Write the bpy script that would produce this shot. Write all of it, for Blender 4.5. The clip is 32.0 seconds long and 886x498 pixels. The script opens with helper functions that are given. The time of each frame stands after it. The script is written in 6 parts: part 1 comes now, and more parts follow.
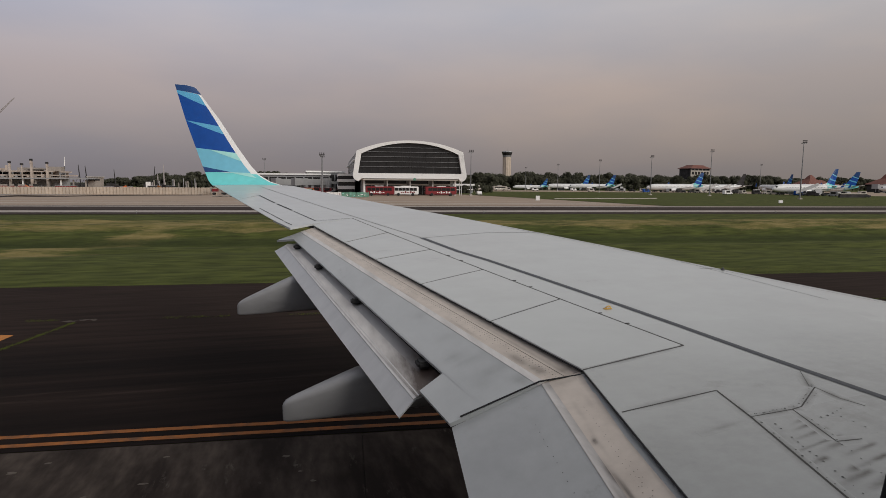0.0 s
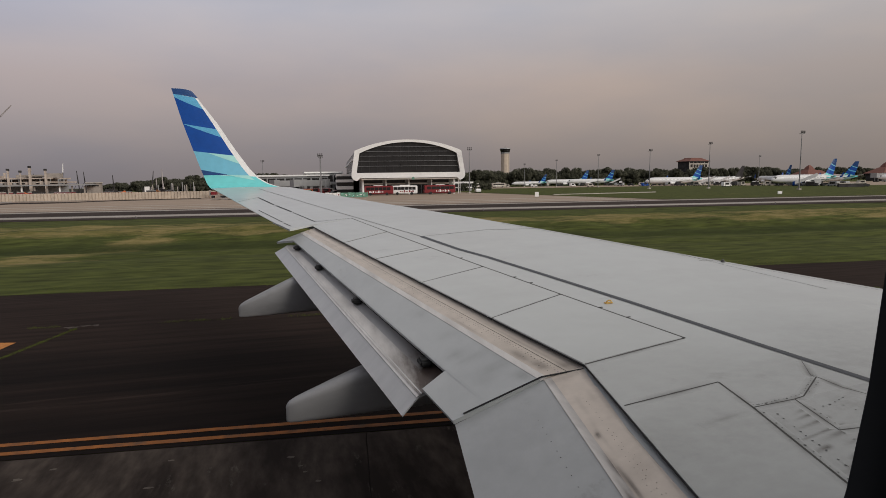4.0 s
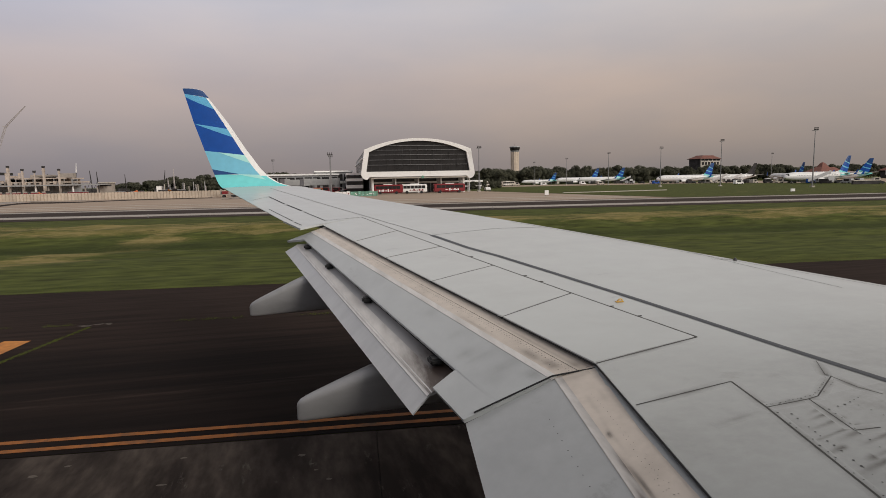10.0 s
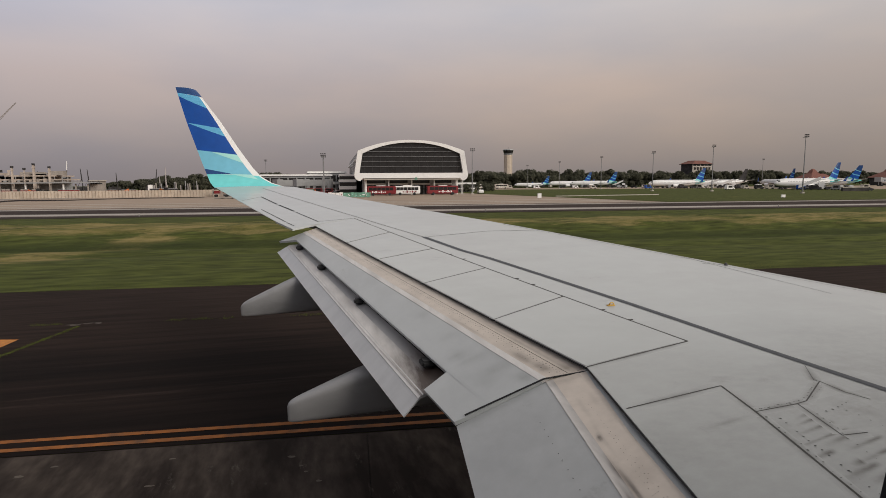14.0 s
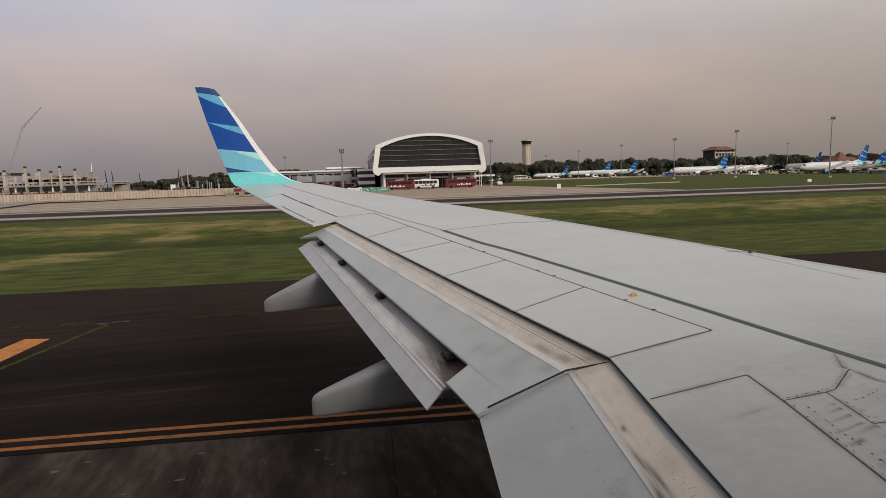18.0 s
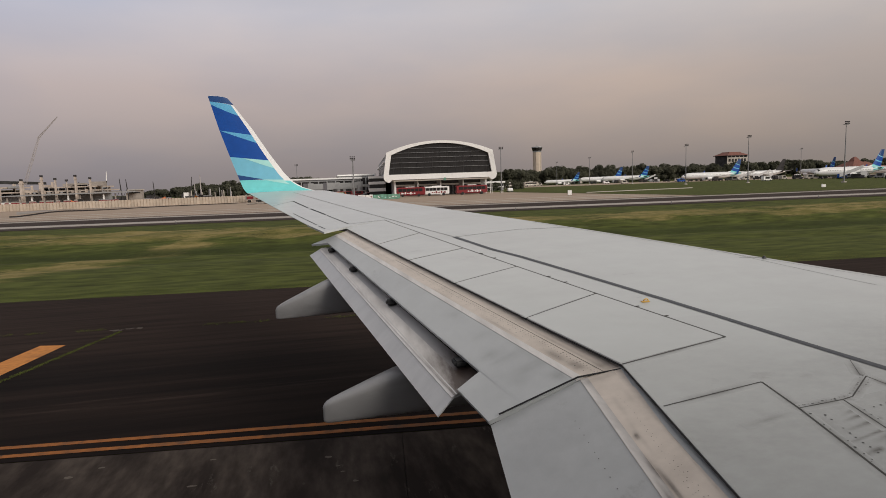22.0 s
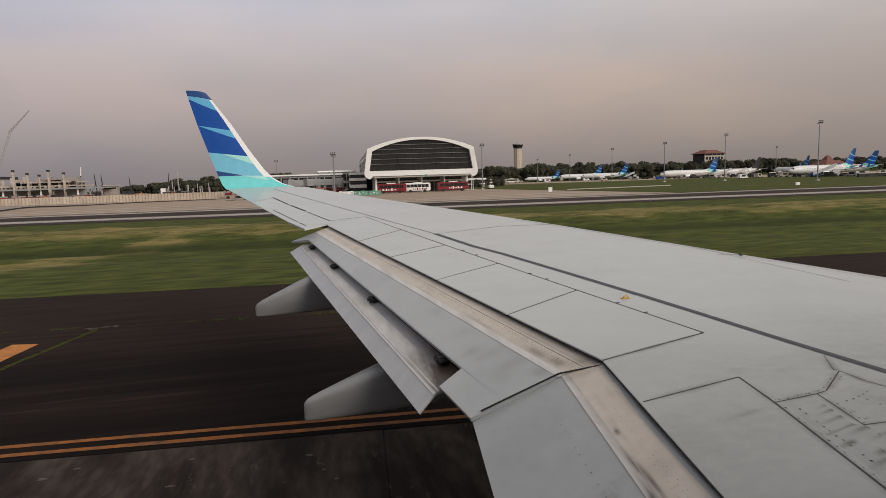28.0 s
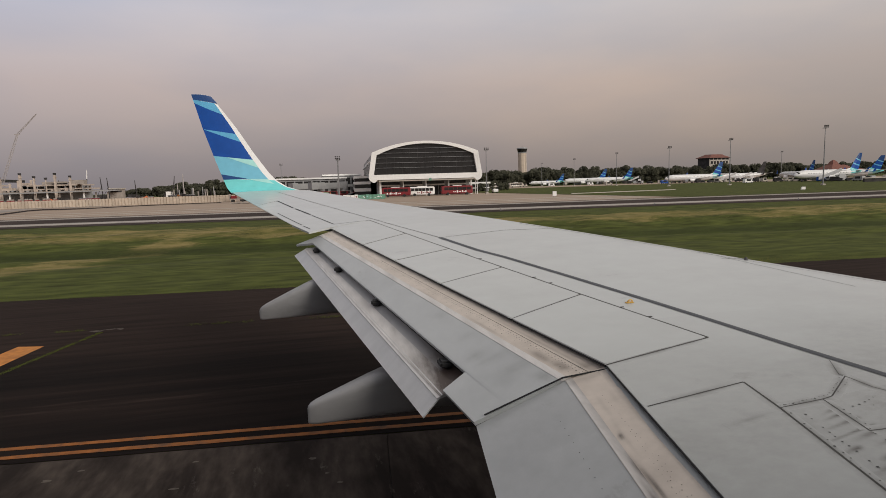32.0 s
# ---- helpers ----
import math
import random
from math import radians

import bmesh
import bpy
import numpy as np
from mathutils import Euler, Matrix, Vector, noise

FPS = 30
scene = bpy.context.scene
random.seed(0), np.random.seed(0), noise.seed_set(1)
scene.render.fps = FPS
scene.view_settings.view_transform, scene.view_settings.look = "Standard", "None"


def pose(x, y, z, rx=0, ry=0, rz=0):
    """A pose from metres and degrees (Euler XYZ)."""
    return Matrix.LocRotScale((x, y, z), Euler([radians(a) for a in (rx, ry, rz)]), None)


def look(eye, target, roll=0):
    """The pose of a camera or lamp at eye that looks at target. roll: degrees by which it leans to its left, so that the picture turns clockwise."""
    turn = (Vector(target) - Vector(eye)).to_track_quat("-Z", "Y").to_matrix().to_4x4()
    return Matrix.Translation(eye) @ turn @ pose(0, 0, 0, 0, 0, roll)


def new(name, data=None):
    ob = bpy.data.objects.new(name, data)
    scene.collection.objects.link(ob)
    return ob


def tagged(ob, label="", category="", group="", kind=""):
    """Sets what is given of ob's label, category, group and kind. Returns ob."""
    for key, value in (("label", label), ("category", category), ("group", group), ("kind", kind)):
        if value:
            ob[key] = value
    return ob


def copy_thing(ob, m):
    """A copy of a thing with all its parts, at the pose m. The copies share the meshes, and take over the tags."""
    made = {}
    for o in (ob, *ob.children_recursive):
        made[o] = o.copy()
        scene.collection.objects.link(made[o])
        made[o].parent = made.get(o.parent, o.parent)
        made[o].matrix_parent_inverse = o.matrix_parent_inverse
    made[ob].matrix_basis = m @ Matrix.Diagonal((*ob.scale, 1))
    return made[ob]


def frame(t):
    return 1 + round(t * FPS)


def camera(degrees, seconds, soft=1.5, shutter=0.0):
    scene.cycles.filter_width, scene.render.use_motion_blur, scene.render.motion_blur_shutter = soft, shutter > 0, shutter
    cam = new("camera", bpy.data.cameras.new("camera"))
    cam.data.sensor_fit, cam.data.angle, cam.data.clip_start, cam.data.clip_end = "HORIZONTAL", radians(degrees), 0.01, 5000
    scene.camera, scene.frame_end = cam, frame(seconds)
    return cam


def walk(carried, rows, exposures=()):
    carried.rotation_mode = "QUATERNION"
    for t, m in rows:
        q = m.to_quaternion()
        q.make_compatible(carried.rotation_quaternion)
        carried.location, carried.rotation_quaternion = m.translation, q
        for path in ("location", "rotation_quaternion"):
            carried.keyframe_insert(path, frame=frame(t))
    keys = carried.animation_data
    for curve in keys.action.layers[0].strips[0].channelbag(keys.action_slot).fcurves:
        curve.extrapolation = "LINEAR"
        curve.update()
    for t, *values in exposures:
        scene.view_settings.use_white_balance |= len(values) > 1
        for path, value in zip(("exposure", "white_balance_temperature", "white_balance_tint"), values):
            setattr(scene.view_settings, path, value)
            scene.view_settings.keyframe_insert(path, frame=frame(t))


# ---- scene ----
cam = camera(73.5, 32.0, soft=0.7)
PATH = [
    (0, -9.023, 1.506, 3.982, 83.45, -0.46, -15.28),
    (0.5, -9.025, 1.509, 3.984, 83.56, -0.76, -15.16),
    (1, -9.02, 1.499, 3.979, 82.72, 0.09, -15.28),
    (1.5, -9.018, 1.5, 3.979, 82.63, -0.02, -15.59),
    (2, -9.0195, 1.499, 3.979, 83.56, 0, -15.7),
    (2.5, -9.022, 1.503, 3.981, 83.47, -0.51, -15.5),
    (4.5, -9.019, 1.498, 3.978, 83.25, 1.02, -15.39),
    (5, -9.0195, 1.498, 3.979, 83.26, 0.88, -15.43),
    (5.5, -9.02, 1.499, 3.979, 83.1, 0.74, -15.72),
    (6, -9.02, 1.499, 3.979, 83.68, 0.51, -15.45),
    (6.5, -9.024, 1.503, 3.98, 83.07, 0.8, -14.84),
    (7, -9.022, 1.503, 3.981, 83, 1.17, -14.52),
    (7.5, -9.024, 1.504, 3.98, 82.8, 1.28, -14.43),
    (8, -9.023, 1.502, 3.982, 82.54, 1.58, -14.61),
    (8.5, -9.023, 1.503, 3.981, 82.7, 1.62, -14.63),
    (9, -9.023, 1.501, 3.98, 83.32, 1.11, -14.57),
    (9.5, -9.021, 1.501, 3.979, 82.67, 1.67, -14.73),
    (10, -9.023, 1.504, 3.98, 83.16, 0.98, -14.49),
    (10.5, -9.022, 1.505, 3.981, 83.41, 0.55, -14.89),
    (11, -9.023, 1.504, 3.981, 83.68, 0.28, -14.89),
    (11.5, -9.023, 1.505, 3.981, 83.53, 0.44, -15.22),
    (12, -9.02, 1.498, 3.979, 83.35, 0.88, -15.52),
    (12.5, -9.0200, 1.497, 3.979, 83.63, 1.11, -15.57),
    (13, -9.021, 1.497, 3.979, 83.89, 0.36, -15.11),
    (13.5, -9.022, 1.501, 3.98, 83.91, -0.04, -15.15),
    (14, -9.024, 1.504, 3.981, 83.35, 0.32, -15.14),
    (14.5, -9.021, 1.501, 3.98, 83.34, 0.52, -15.33),
    (16.5, -9.023, 1.503, 3.984, 83.36, 0.33, -15.25),
    (17, -9.021, 1.5, 3.983, 82.82, 0.92, -15.26),
    (17.5, -9.022, 1.501, 3.983, 83.27, 1.31, -14.2),
    (18, -9.022, 1.501, 3.984, 82.7, 1.71, -13.38),
    (18.5, -9.022, 1.496, 3.98, 83.8, 1.94, -12.29),
    (19, -9.025, 1.5, 3.984, 83.05, 2.01, -11.88),
    (19.5, -9.025, 1.501, 3.984, 82.91, 1.75, -11.94),
    (20, -9.028, 1.504, 3.986, 82.93, 1.15, -11.61),
    (20.5, -9.026, 1.503, 3.982, 82.35, 1.87, -11.31),
    (21, -9.026, 1.502, 3.981, 82.32, 1.89, -11.54),
    (21.5, -9.025, 1.501, 3.981, 82.54, 1.72, -12.04),
    (22, -9.023, 1.499, 3.98, 83.39, 1.97, -12.37),
    (22.5, -9.029, 1.507, 3.981, 83.28, 1.79, -12.67),
    (23, -9.025, 1.498, 3.979, 83.39, 1.65, -12.23),
    (23.5, -9.022, 1.5, 3.979, 82.96, 1.97, -12.91),
    (24, -9.025, 1.503, 3.98, 83.16, 2.04, -13.11),
    (24.5, -9.025, 1.501, 3.979, 82.95, 1.87, -13.47),
    (25, -9.024, 1.501, 3.98, 82.58, 2.29, -13.43),
    (25.5, -9.023, 1.499, 3.982, 83.01, 1.65, -13.47),
    (26, -9.029, 1.507, 3.985, 82.96, 1.71, -13.87),
    (26.5, -9.024, 1.499, 3.982, 83.21, 1.44, -13.87),
    (28.5, -9.029, 1.509, 3.984, 82.97, 1.85, -14.2),
    (29, -9.029, 1.509, 3.983, 83.15, 1.64, -13.52),
    (29.5, -9.027, 1.507, 3.982, 82.92, 1.75, -13.89),
    (30, -9.027, 1.508, 3.983, 83.04, 1.72, -13.92),
    (30.5, -9.026, 1.501, 3.982, 82.82, 1.55, -14.05),
    (31, -9.028, 1.506, 3.981, 82.85, 1.83, -14),
    (31.5, -9.028, 1.505, 3.982, 83.57, 1.37, -13.93),
    (32, -9.028, 1.505, 3.982, 83.39, 1.64, -13.77),
]
walk(cam, [(t, pose(*m)) for t, *m in PATH], [(0.0, -0.22, 6250, 10), (2.5, -0.18, 6300, 10), (5.0, -0.2, 6400, 10), (6.0, 0.0, 6480, 10), (32.0, 0.0, 6500, 10)])

# ---- world, sun ----
world = bpy.data.worlds.new("sky")
scene.world = world
world.use_nodes = True
wn, wl_ = world.node_tree.nodes, world.node_tree.links
wn.clear()
w_out, w_bg = wn.new("ShaderNodeOutputWorld"), wn.new("ShaderNodeBackground")
w_sky = wn.new("ShaderNodeTexSky")
w_sky.sky_type, w_sky.sun_disc = "NISHITA", False
w_sky.sun_elevation, w_sky.sun_rotation = radians(29), radians(143)
w_sky.dust_density = 4.0
w_tc, w_sep = wn.new("ShaderNodeTexCoord"), wn.new("ShaderNodeSeparateXYZ")
w_ramp = wn.new("ShaderNodeValToRGB")
w_map = wn.new("ShaderNodeMapping")
w_map.inputs["Scale"].default_value = (1.3, 1.3, 4.2)
w_noise = wn.new("ShaderNodeTexNoise")
w_noise.inputs["Scale"].default_value = 1.5
w_noise.inputs["Detail"].default_value = 5.0
w_noise.inputs["Roughness"].default_value = 0.5
w_cl = wn.new("ShaderNodeValToRGB")
w_add, w_mix, w_scale = (wn.new("ShaderNodeMix") for _ in range(3))
for m_, b_ in ((w_add, "MULTIPLY"), (w_mix, "MIX"), (w_scale, "MULTIPLY")):
    m_.data_type, m_.blend_type = "RGBA", b_
HAZE = ((0.0, (0.275, 0.238, 0.230)), (0.06, (0.365, 0.310, 0.296)), (0.15, (0.500, 0.422, 0.400)),
        (0.26, (0.600, 0.572, 0.600)), (0.5, (0.55, 0.525, 0.512)), (1.0, (0.47, 0.46, 0.455)))
while len(w_ramp.color_ramp.elements) < len(HAZE):
    w_ramp.color_ramp.elements.new(0.5)
for el, (p_, c_) in zip(w_ramp.color_ramp.elements, HAZE):
    el.position, el.color = p_, (*c_, 1)
w_cl.color_ramp.elements[0].position, w_cl.color_ramp.elements[0].color = 0.36, (0.87, 0.91, 0.98, 1)
w_cl.color_ramp.elements[1].position, w_cl.color_ramp.elements[1].color = 0.66, (1.08, 1.045, 1.015, 1)
wl_.new(w_tc.outputs["Generated"], w_sep.inputs[0])
wl_.new(w_sep.outputs["Z"], w_ramp.inputs[0])
wl_.new(w_tc.outputs["Generated"], w_map.inputs[0])
wl_.new(w_map.outputs[0], w_noise.inputs[0])
wl_.new(w_noise.outputs[0], w_cl.inputs[0])
w_add.inputs["Factor"].default_value = 1.0
wl_.new(w_ramp.outputs[0], w_add.inputs["A"])
wl_.new(w_cl.outputs[0], w_add.inputs["B"])
w_scale.inputs["Factor"].default_value = 1.0
w_scale.inputs["B"].default_value = (0.1, 0.1, 0.1, 1)
wl_.new(w_sky.outputs[0], w_scale.inputs["A"])
w_mix.inputs["Factor"].default_value = 0.93
wl_.new(w_scale.outputs["Result"], w_mix.inputs["A"])
w_side, w_warm = wn.new("ShaderNodeValToRGB"), wn.new("ShaderNodeMix")
w_half = wn.new("ShaderNodeMapRange")
w_half.inputs["From Min"].default_value, w_half.inputs["From Max"].default_value = -1.0, 1.0
w_warm.data_type, w_warm.blend_type = "RGBA", "MULTIPLY"
w_warm.inputs["Factor"].default_value = 1.0
w_side.color_ramp.elements[0].position, w_side.color_ramp.elements[0].color = 0.30, (0.97, 0.985, 1.03, 1)
w_side.color_ramp.elements[1].position, w_side.color_ramp.elements[1].color = 0.90, (1.05, 1.00, 0.88, 1)
wl_.new(w_sep.outputs["X"], w_half.inputs["Value"])
wl_.new(w_half.outputs[0], w_side.inputs[0])
wl_.new(w_add.outputs["Result"], w_warm.inputs["A"])
wl_.new(w_side.outputs[0], w_warm.inputs["B"])
wl_.new(w_warm.outputs["Result"], w_mix.inputs["B"])
wl_.new(w_mix.outputs["Result"], w_bg.inputs[0])
wl_.new(w_bg.outputs[0], w_out.inputs[0])
sun = new("sun", bpy.data.lights.new("sun", "SUN"))
sun.data.energy, sun.data.angle, sun.data.color = 2.3, radians(36), (1.0, 0.94, 0.86)
sun.matrix_world = look((0, 0, 60), (0 - 34, 0 + 45, 60 - 31))


# ---- materials ----
def mat(name, color, rough=0.6, metal=0.0, vary=0.15, grain=8.0, bump=0.0, stain=None, stain_at=0.5, stain_scale=0.6, stretch=(1, 1, 1), fleck=None, each=0.0, spec=0.5, stain_w=0.22, belt=None, stain_mix=None, dirt=None):
    """Painted, mineral or metal surface: grain at one scale, stains at another."""
    m = bpy.data.materials.new(name)
    m.use_nodes = True
    n, l = m.node_tree.nodes, m.node_tree.links
    b = n["Principled BSDF"]
    b.inputs["Roughness"].default_value, b.inputs["Metallic"].default_value = rough, metal
    b.inputs["Specular IOR Level"].default_value = spec
    geo, mp = n.new("ShaderNodeNewGeometry"), n.new("ShaderNodeMapping")
    mp.inputs["Scale"].default_value = stretch
    l.new(geo.outputs["Position"], mp.inputs[0])
    fine = n.new("ShaderNodeTexNoise")
    fine.inputs["Scale"].default_value, fine.inputs["Detail"].default_value = grain, 6
    l.new(mp.outputs[0], fine.inputs[0])
    ramp = n.new("ShaderNodeValToRGB")
    ramp.color_ramp.elements[0].position, ramp.color_ramp.elements[1].position = 0.3, 0.7
    ramp.color_ramp.elements[0].color = (*[c * (1 - vary) for c in color], 1)
    ramp.color_ramp.elements[1].color = (*[min(1, c * (1 + vary)) for c in color], 1)
    l.new(fine.outputs[0], ramp.inputs[0])
    out = ramp.outputs[0]
    if stain:
        big = n.new("ShaderNodeTexNoise")
        big.inputs["Scale"].default_value, big.inputs["Detail"].default_value = stain_scale, 7
        big.inputs["Roughness"].default_value = 0.74 if belt else 0.62
        l.new(mp.outputs[0], big.inputs[0])
        r2 = n.new("ShaderNodeValToRGB")
        r2.color_ramp.elements[0].position, r2.color_ramp.elements[1].position = stain_at, min(1, stain_at + stain_w)
        val = big.outputs[0]
        if belt:
            # dry or dirty zones carried by the mesh, their edges broken by noise
            zone, add = n.new("ShaderNodeAttribute"), n.new("ShaderNodeMath")
            zone.attribute_name = belt
            add.operation = "ADD"
            l.new(zone.outputs["Fac"], add.inputs[0])
            l.new(val, add.inputs[1])
            val = add.outputs[0]
        l.new(val, r2.inputs[0])
        mx = n.new("ShaderNodeMix")
        mx.data_type = "RGBA"
        mx.inputs["B"].default_value = (*stain, 1)
        if stain_mix:
            # the stained zone is itself mottled between two colours
            mot, r4 = n.new("ShaderNodeTexNoise"), n.new("ShaderNodeValToRGB")
            mot.inputs["Scale"].default_value, mot.inputs["Detail"].default_value, mot.inputs["Roughness"].default_value = stain_mix[1], 8, 0.72
            l.new(mp.outputs[0], mot.inputs[0])
            r4.color_ramp.elements[0].position, r4.color_ramp.elements[1].position = 0.42, 0.58
            r4.color_ramp.elements[0].color, r4.color_ramp.elements[1].color = (*stain_mix[0], 1), (*stain, 1)
            l.new(mot.outputs[0], r4.inputs[0])
            l.new(r4.outputs[0], mx.inputs["B"])
        l.new(r2.outputs[0], mx.inputs["Factor"])
        l.new(out, mx.inputs["A"])
        out = mx.outputs["Result"]
    if fleck:
        fc, f_at, f_scale = fleck
        sp = n.new("ShaderNodeTexNoise")
        sp.inputs["Scale"].default_value, sp.inputs["Detail"].default_value = f_scale, 8
        sp.inputs["Roughness"].default_value = 0.7
        l.new(mp.outputs[0], sp.inputs[0])
        r3 = n.new("ShaderNodeValToRGB")
        r3.color_ramp.elements[0].position, r3.color_ramp.elements[1].position = f_at, min(1, f_at + 0.12)
        l.new(sp.outputs[0], r3.inputs[0])
        m3 = n.new("ShaderNodeMix")
        m3.data_type = "RGBA"
        m3.inputs["B"].default_value = (*fc, 1)
        l.new(r3.outputs[0], m3.inputs["Factor"])
        l.new(out, m3.inputs["A"])
        out = m3.outputs["Result"]
    if dirt:
        # smears and painted-in shade carried by the mesh, broken up by a streaky noise
        soil_shade, sn, sm, sr, m5 = n.new("ShaderNodeAttribute"), n.new("ShaderNodeTexNoise"), n.new("ShaderNodeMath"), n.new("ShaderNodeMapRange"), n.new("ShaderNodeMix")
        soil_shade.attribute_name = "soil_shade"
        sn.inputs["Scale"].default_value, sn.inputs["Detail"].default_value, sn.inputs["Roughness"].default_value = 7.0, 6, 0.65
        l.new(mp.outputs[0], sn.inputs[0])
        sr.inputs["From Min"].default_value, sr.inputs["From Max"].default_value, sr.inputs["To Min"].default_value, sr.inputs["To Max"].default_value = 0.3, 0.7, 0.72, 1.28
        l.new(sn.outputs[0], sr.inputs["Value"])
        sm.operation, sm.use_clamp = "MULTIPLY", True
        l.new(soil_shade.outputs["Fac"], sm.inputs[0])
        l.new(sr.outputs[0], sm.inputs[1])
        m5.data_type = "RGBA"
        m5.inputs["B"].default_value = (*dirt, 1)
        l.new(sm.outputs[0], m5.inputs["Factor"])
        l.new(out, m5.inputs["A"])
        out = m5.outputs["Result"]
    if each:
        info, hsv, mm = n.new("ShaderNodeObjectInfo"), n.new("ShaderNodeHueSaturation"), n.new("ShaderNodeMapRange")
        mm.inputs["To Min"].default_value, mm.inputs["To Max"].default_value = 1 - each, 1 + each
        l.new(info.outputs["Random"], mm.inputs["Value"])
        l.new(mm.outputs[0], hsv.inputs["Value"])
        l.new(out, hsv.inputs["Color"])
        out = hsv.outputs[0]
    l.new(out, b.inputs["Base Color"])
    if bump:
        bp = n.new("ShaderNodeBump")
        bp.inputs["Strength"].default_value, bp.inputs["Distance"].default_value = bump, 0.02
        l.new(fine.outputs[0], bp.inputs["Height"])
        l.new(bp.outputs[0], b.inputs["Normal"])
    return m


DIRT_SHADE = (0.085, 0.078, 0.070)
M_SKIN = mat("wing_paint", (0.458, 0.474, 0.470), 0.24, 0, 0.02, 3, 0.0, (0.405, 0.416, 0.408), 0.46, 0.55, (0.9, 1.4, 1), stain_w=0.35, fleck=((0.36, 0.365, 0.358), 0.62, 1.1), spec=0.42, dirt=DIRT_SHADE)
# lighter copy of the flap paint: sky reflection put into the colour
M_AFT = mat("aft_flap_sky_lit", (0.52, 0.522, 0.52), 0.30, 0, 0.04, 5, 0.0, (0.44, 0.444, 0.444), 0.48, 1.3, (0.7, 2.2, 1), stain_w=0.3, spec=0.5)
M_SITE = mat("raw_site_concrete", (0.46, 0.385, 0.325), 0.85, 0, 0.15, 0.5, 0.0, (0.33, 0.27, 0.23), 0.5, 0.15)
M_FLAP = mat("flap_paint", (0.455, 0.470, 0.470), 0.30, 0, 0.03, 5, 0.0, (0.385, 0.397, 0.40), 0.48, 0.9, (1.3, 1.0, 1), stain_w=0.3, fleck=((0.30, 0.298, 0.292), 0.60, 1.3), spec=0.6, dirt=DIRT_SHADE)
M_BEIGE = mat("worn_primer", (0.56, 0.495, 0.435), 0.42, 0.05, 0.06, 9, 0.0, (0.46, 0.405, 0.355), 0.5, 2.2, fleck=((0.20, 0.17, 0.145), 0.68, 5.0), spec=0.6, dirt=(0.07, 0.058, 0.05))
M_EDGE = mat("pale_edge_concrete", (0.40, 0.365, 0.335), 0.8, 0, 0.15, 0.8, 0.0, (0.30, 0.27, 0.245), 0.5, 0.1, spec=0.12)
M_STRIPE = mat("stripe_yellow", (0.46, 0.175, 0.028), 0.8, 0, 0.2, 6, 0.2, (0.30, 0.11, 0.02), 0.5, 1.6, fleck=((0.06, 0.03, 0.02), 0.66, 4.0))
M_RIDGE = mat("bare_edge", (0.67, 0.645, 0.62), 0.4, 0.2, 0.08, 12, 0.0, (0.48, 0.455, 0.43), 0.52, 3.0, (2, 0.5, 1), dirt=(0.085, 0.065, 0.056))
M_DARK = mat("near_black_matt", (0.017, 0.017, 0.018), 0.75, 0, 0.2, 20)
M_SEAM = mat("seam_grime", (0.055, 0.053, 0.050), 0.7, 0, 0.3, 25)
M_BAND = mat("walkway_line", (0.055, 0.06, 0.07), 0.55, 0, 0.15, 20)
M_FAIR = mat("fairing_paint", (0.27, 0.268, 0.27), 0.38, 0, 0.05, 4, 0.0, (0.17, 0.168, 0.168), 0.50, 1.1, (0.8, 1, 2.0), stain_w=0.3)
M_NAVY = mat("navy_paint", (0.003, 0.062, 0.30), 0.4, 0, 0.08, 6, spec=0.3)
M_TAIL = mat("dark_tail_blue", (0.006, 0.050, 0.18), 0.35, 0, 0.08, 6)
M_BLUE = mat("sky_blue_paint", (0.10, 0.38, 0.60), 0.35, 0, 0.05, 6)
M_LIGHTBLUE = mat("light_blue_paint", (0.16, 0.46, 0.60), 0.35, 0, 0.05, 6)
M_AQUA = mat("aqua_paint", (0.16, 0.60, 0.60), 0.35, 0, 0.05, 6)
M_PALE = mat("pale_green_paint", (0.36, 0.68, 0.64), 0.35, 0, 0.05, 6)
M_WHITE = mat("white_paint", (0.80, 0.785, 0.76), 0.4, 0, 0.04, 2, 0.0, (0.62, 0.60, 0.57), 0.58, 0.5)
M_BODY = mat("airliner_white", (0.66, 0.655, 0.645), 0.35, 0, 0.04, 0.5, 0.0, (0.55, 0.545, 0.53), 0.55, 0.3)
M_YELLOW = mat("marking_yellow", (0.26, 0.082, 0.007), 0.8, 0, 0.3, 6, 0.2, (0.075, 0.042, 0.022), 0.50, 2.2, fleck=((0.03, 0.02, 0.016), 0.60, 5.0))
M_ASPHALT = mat("runway_asphalt", (0.0235, 0.0150, 0.0118), 0.92, 0, 0.35, 4, 0.4, (0.0048, 0.0034, 0.0030), 0.46, 0.22, (0.08, 1.0, 1), stain_w=0.28, fleck=((0.046, 0.032, 0.026), 0.63, 0.5), spec=0.08, belt="wear")
M_SLAB = mat("old_concrete_slab", (0.064, 0.051, 0.043), 0.92, 0, 0.35, 5, 0.3, (0.025, 0.019, 0.0165), 0.42, 0.9, (1.5, 0.45, 1), stain_w=0.20, fleck=((0.12, 0.105, 0.09), 0.60, 2.2), each=0.1, spec=0.08)
M_SHOULDER = mat("taxiway_asphalt", (0.040, 0.029, 0.0245), 0.9, 0, 0.25, 1, 0.0, (0.025, 0.018, 0.0155), 0.5, 0.05, (0.2, 1, 1), spec=0.1)
M_STRIP = mat("concrete_strip", (0.30, 0.265, 0.235), 0.8, 0, 0.15, 0.6, 0.0, (0.19, 0.17, 0.15), 0.5, 0.07, spec=0.12)
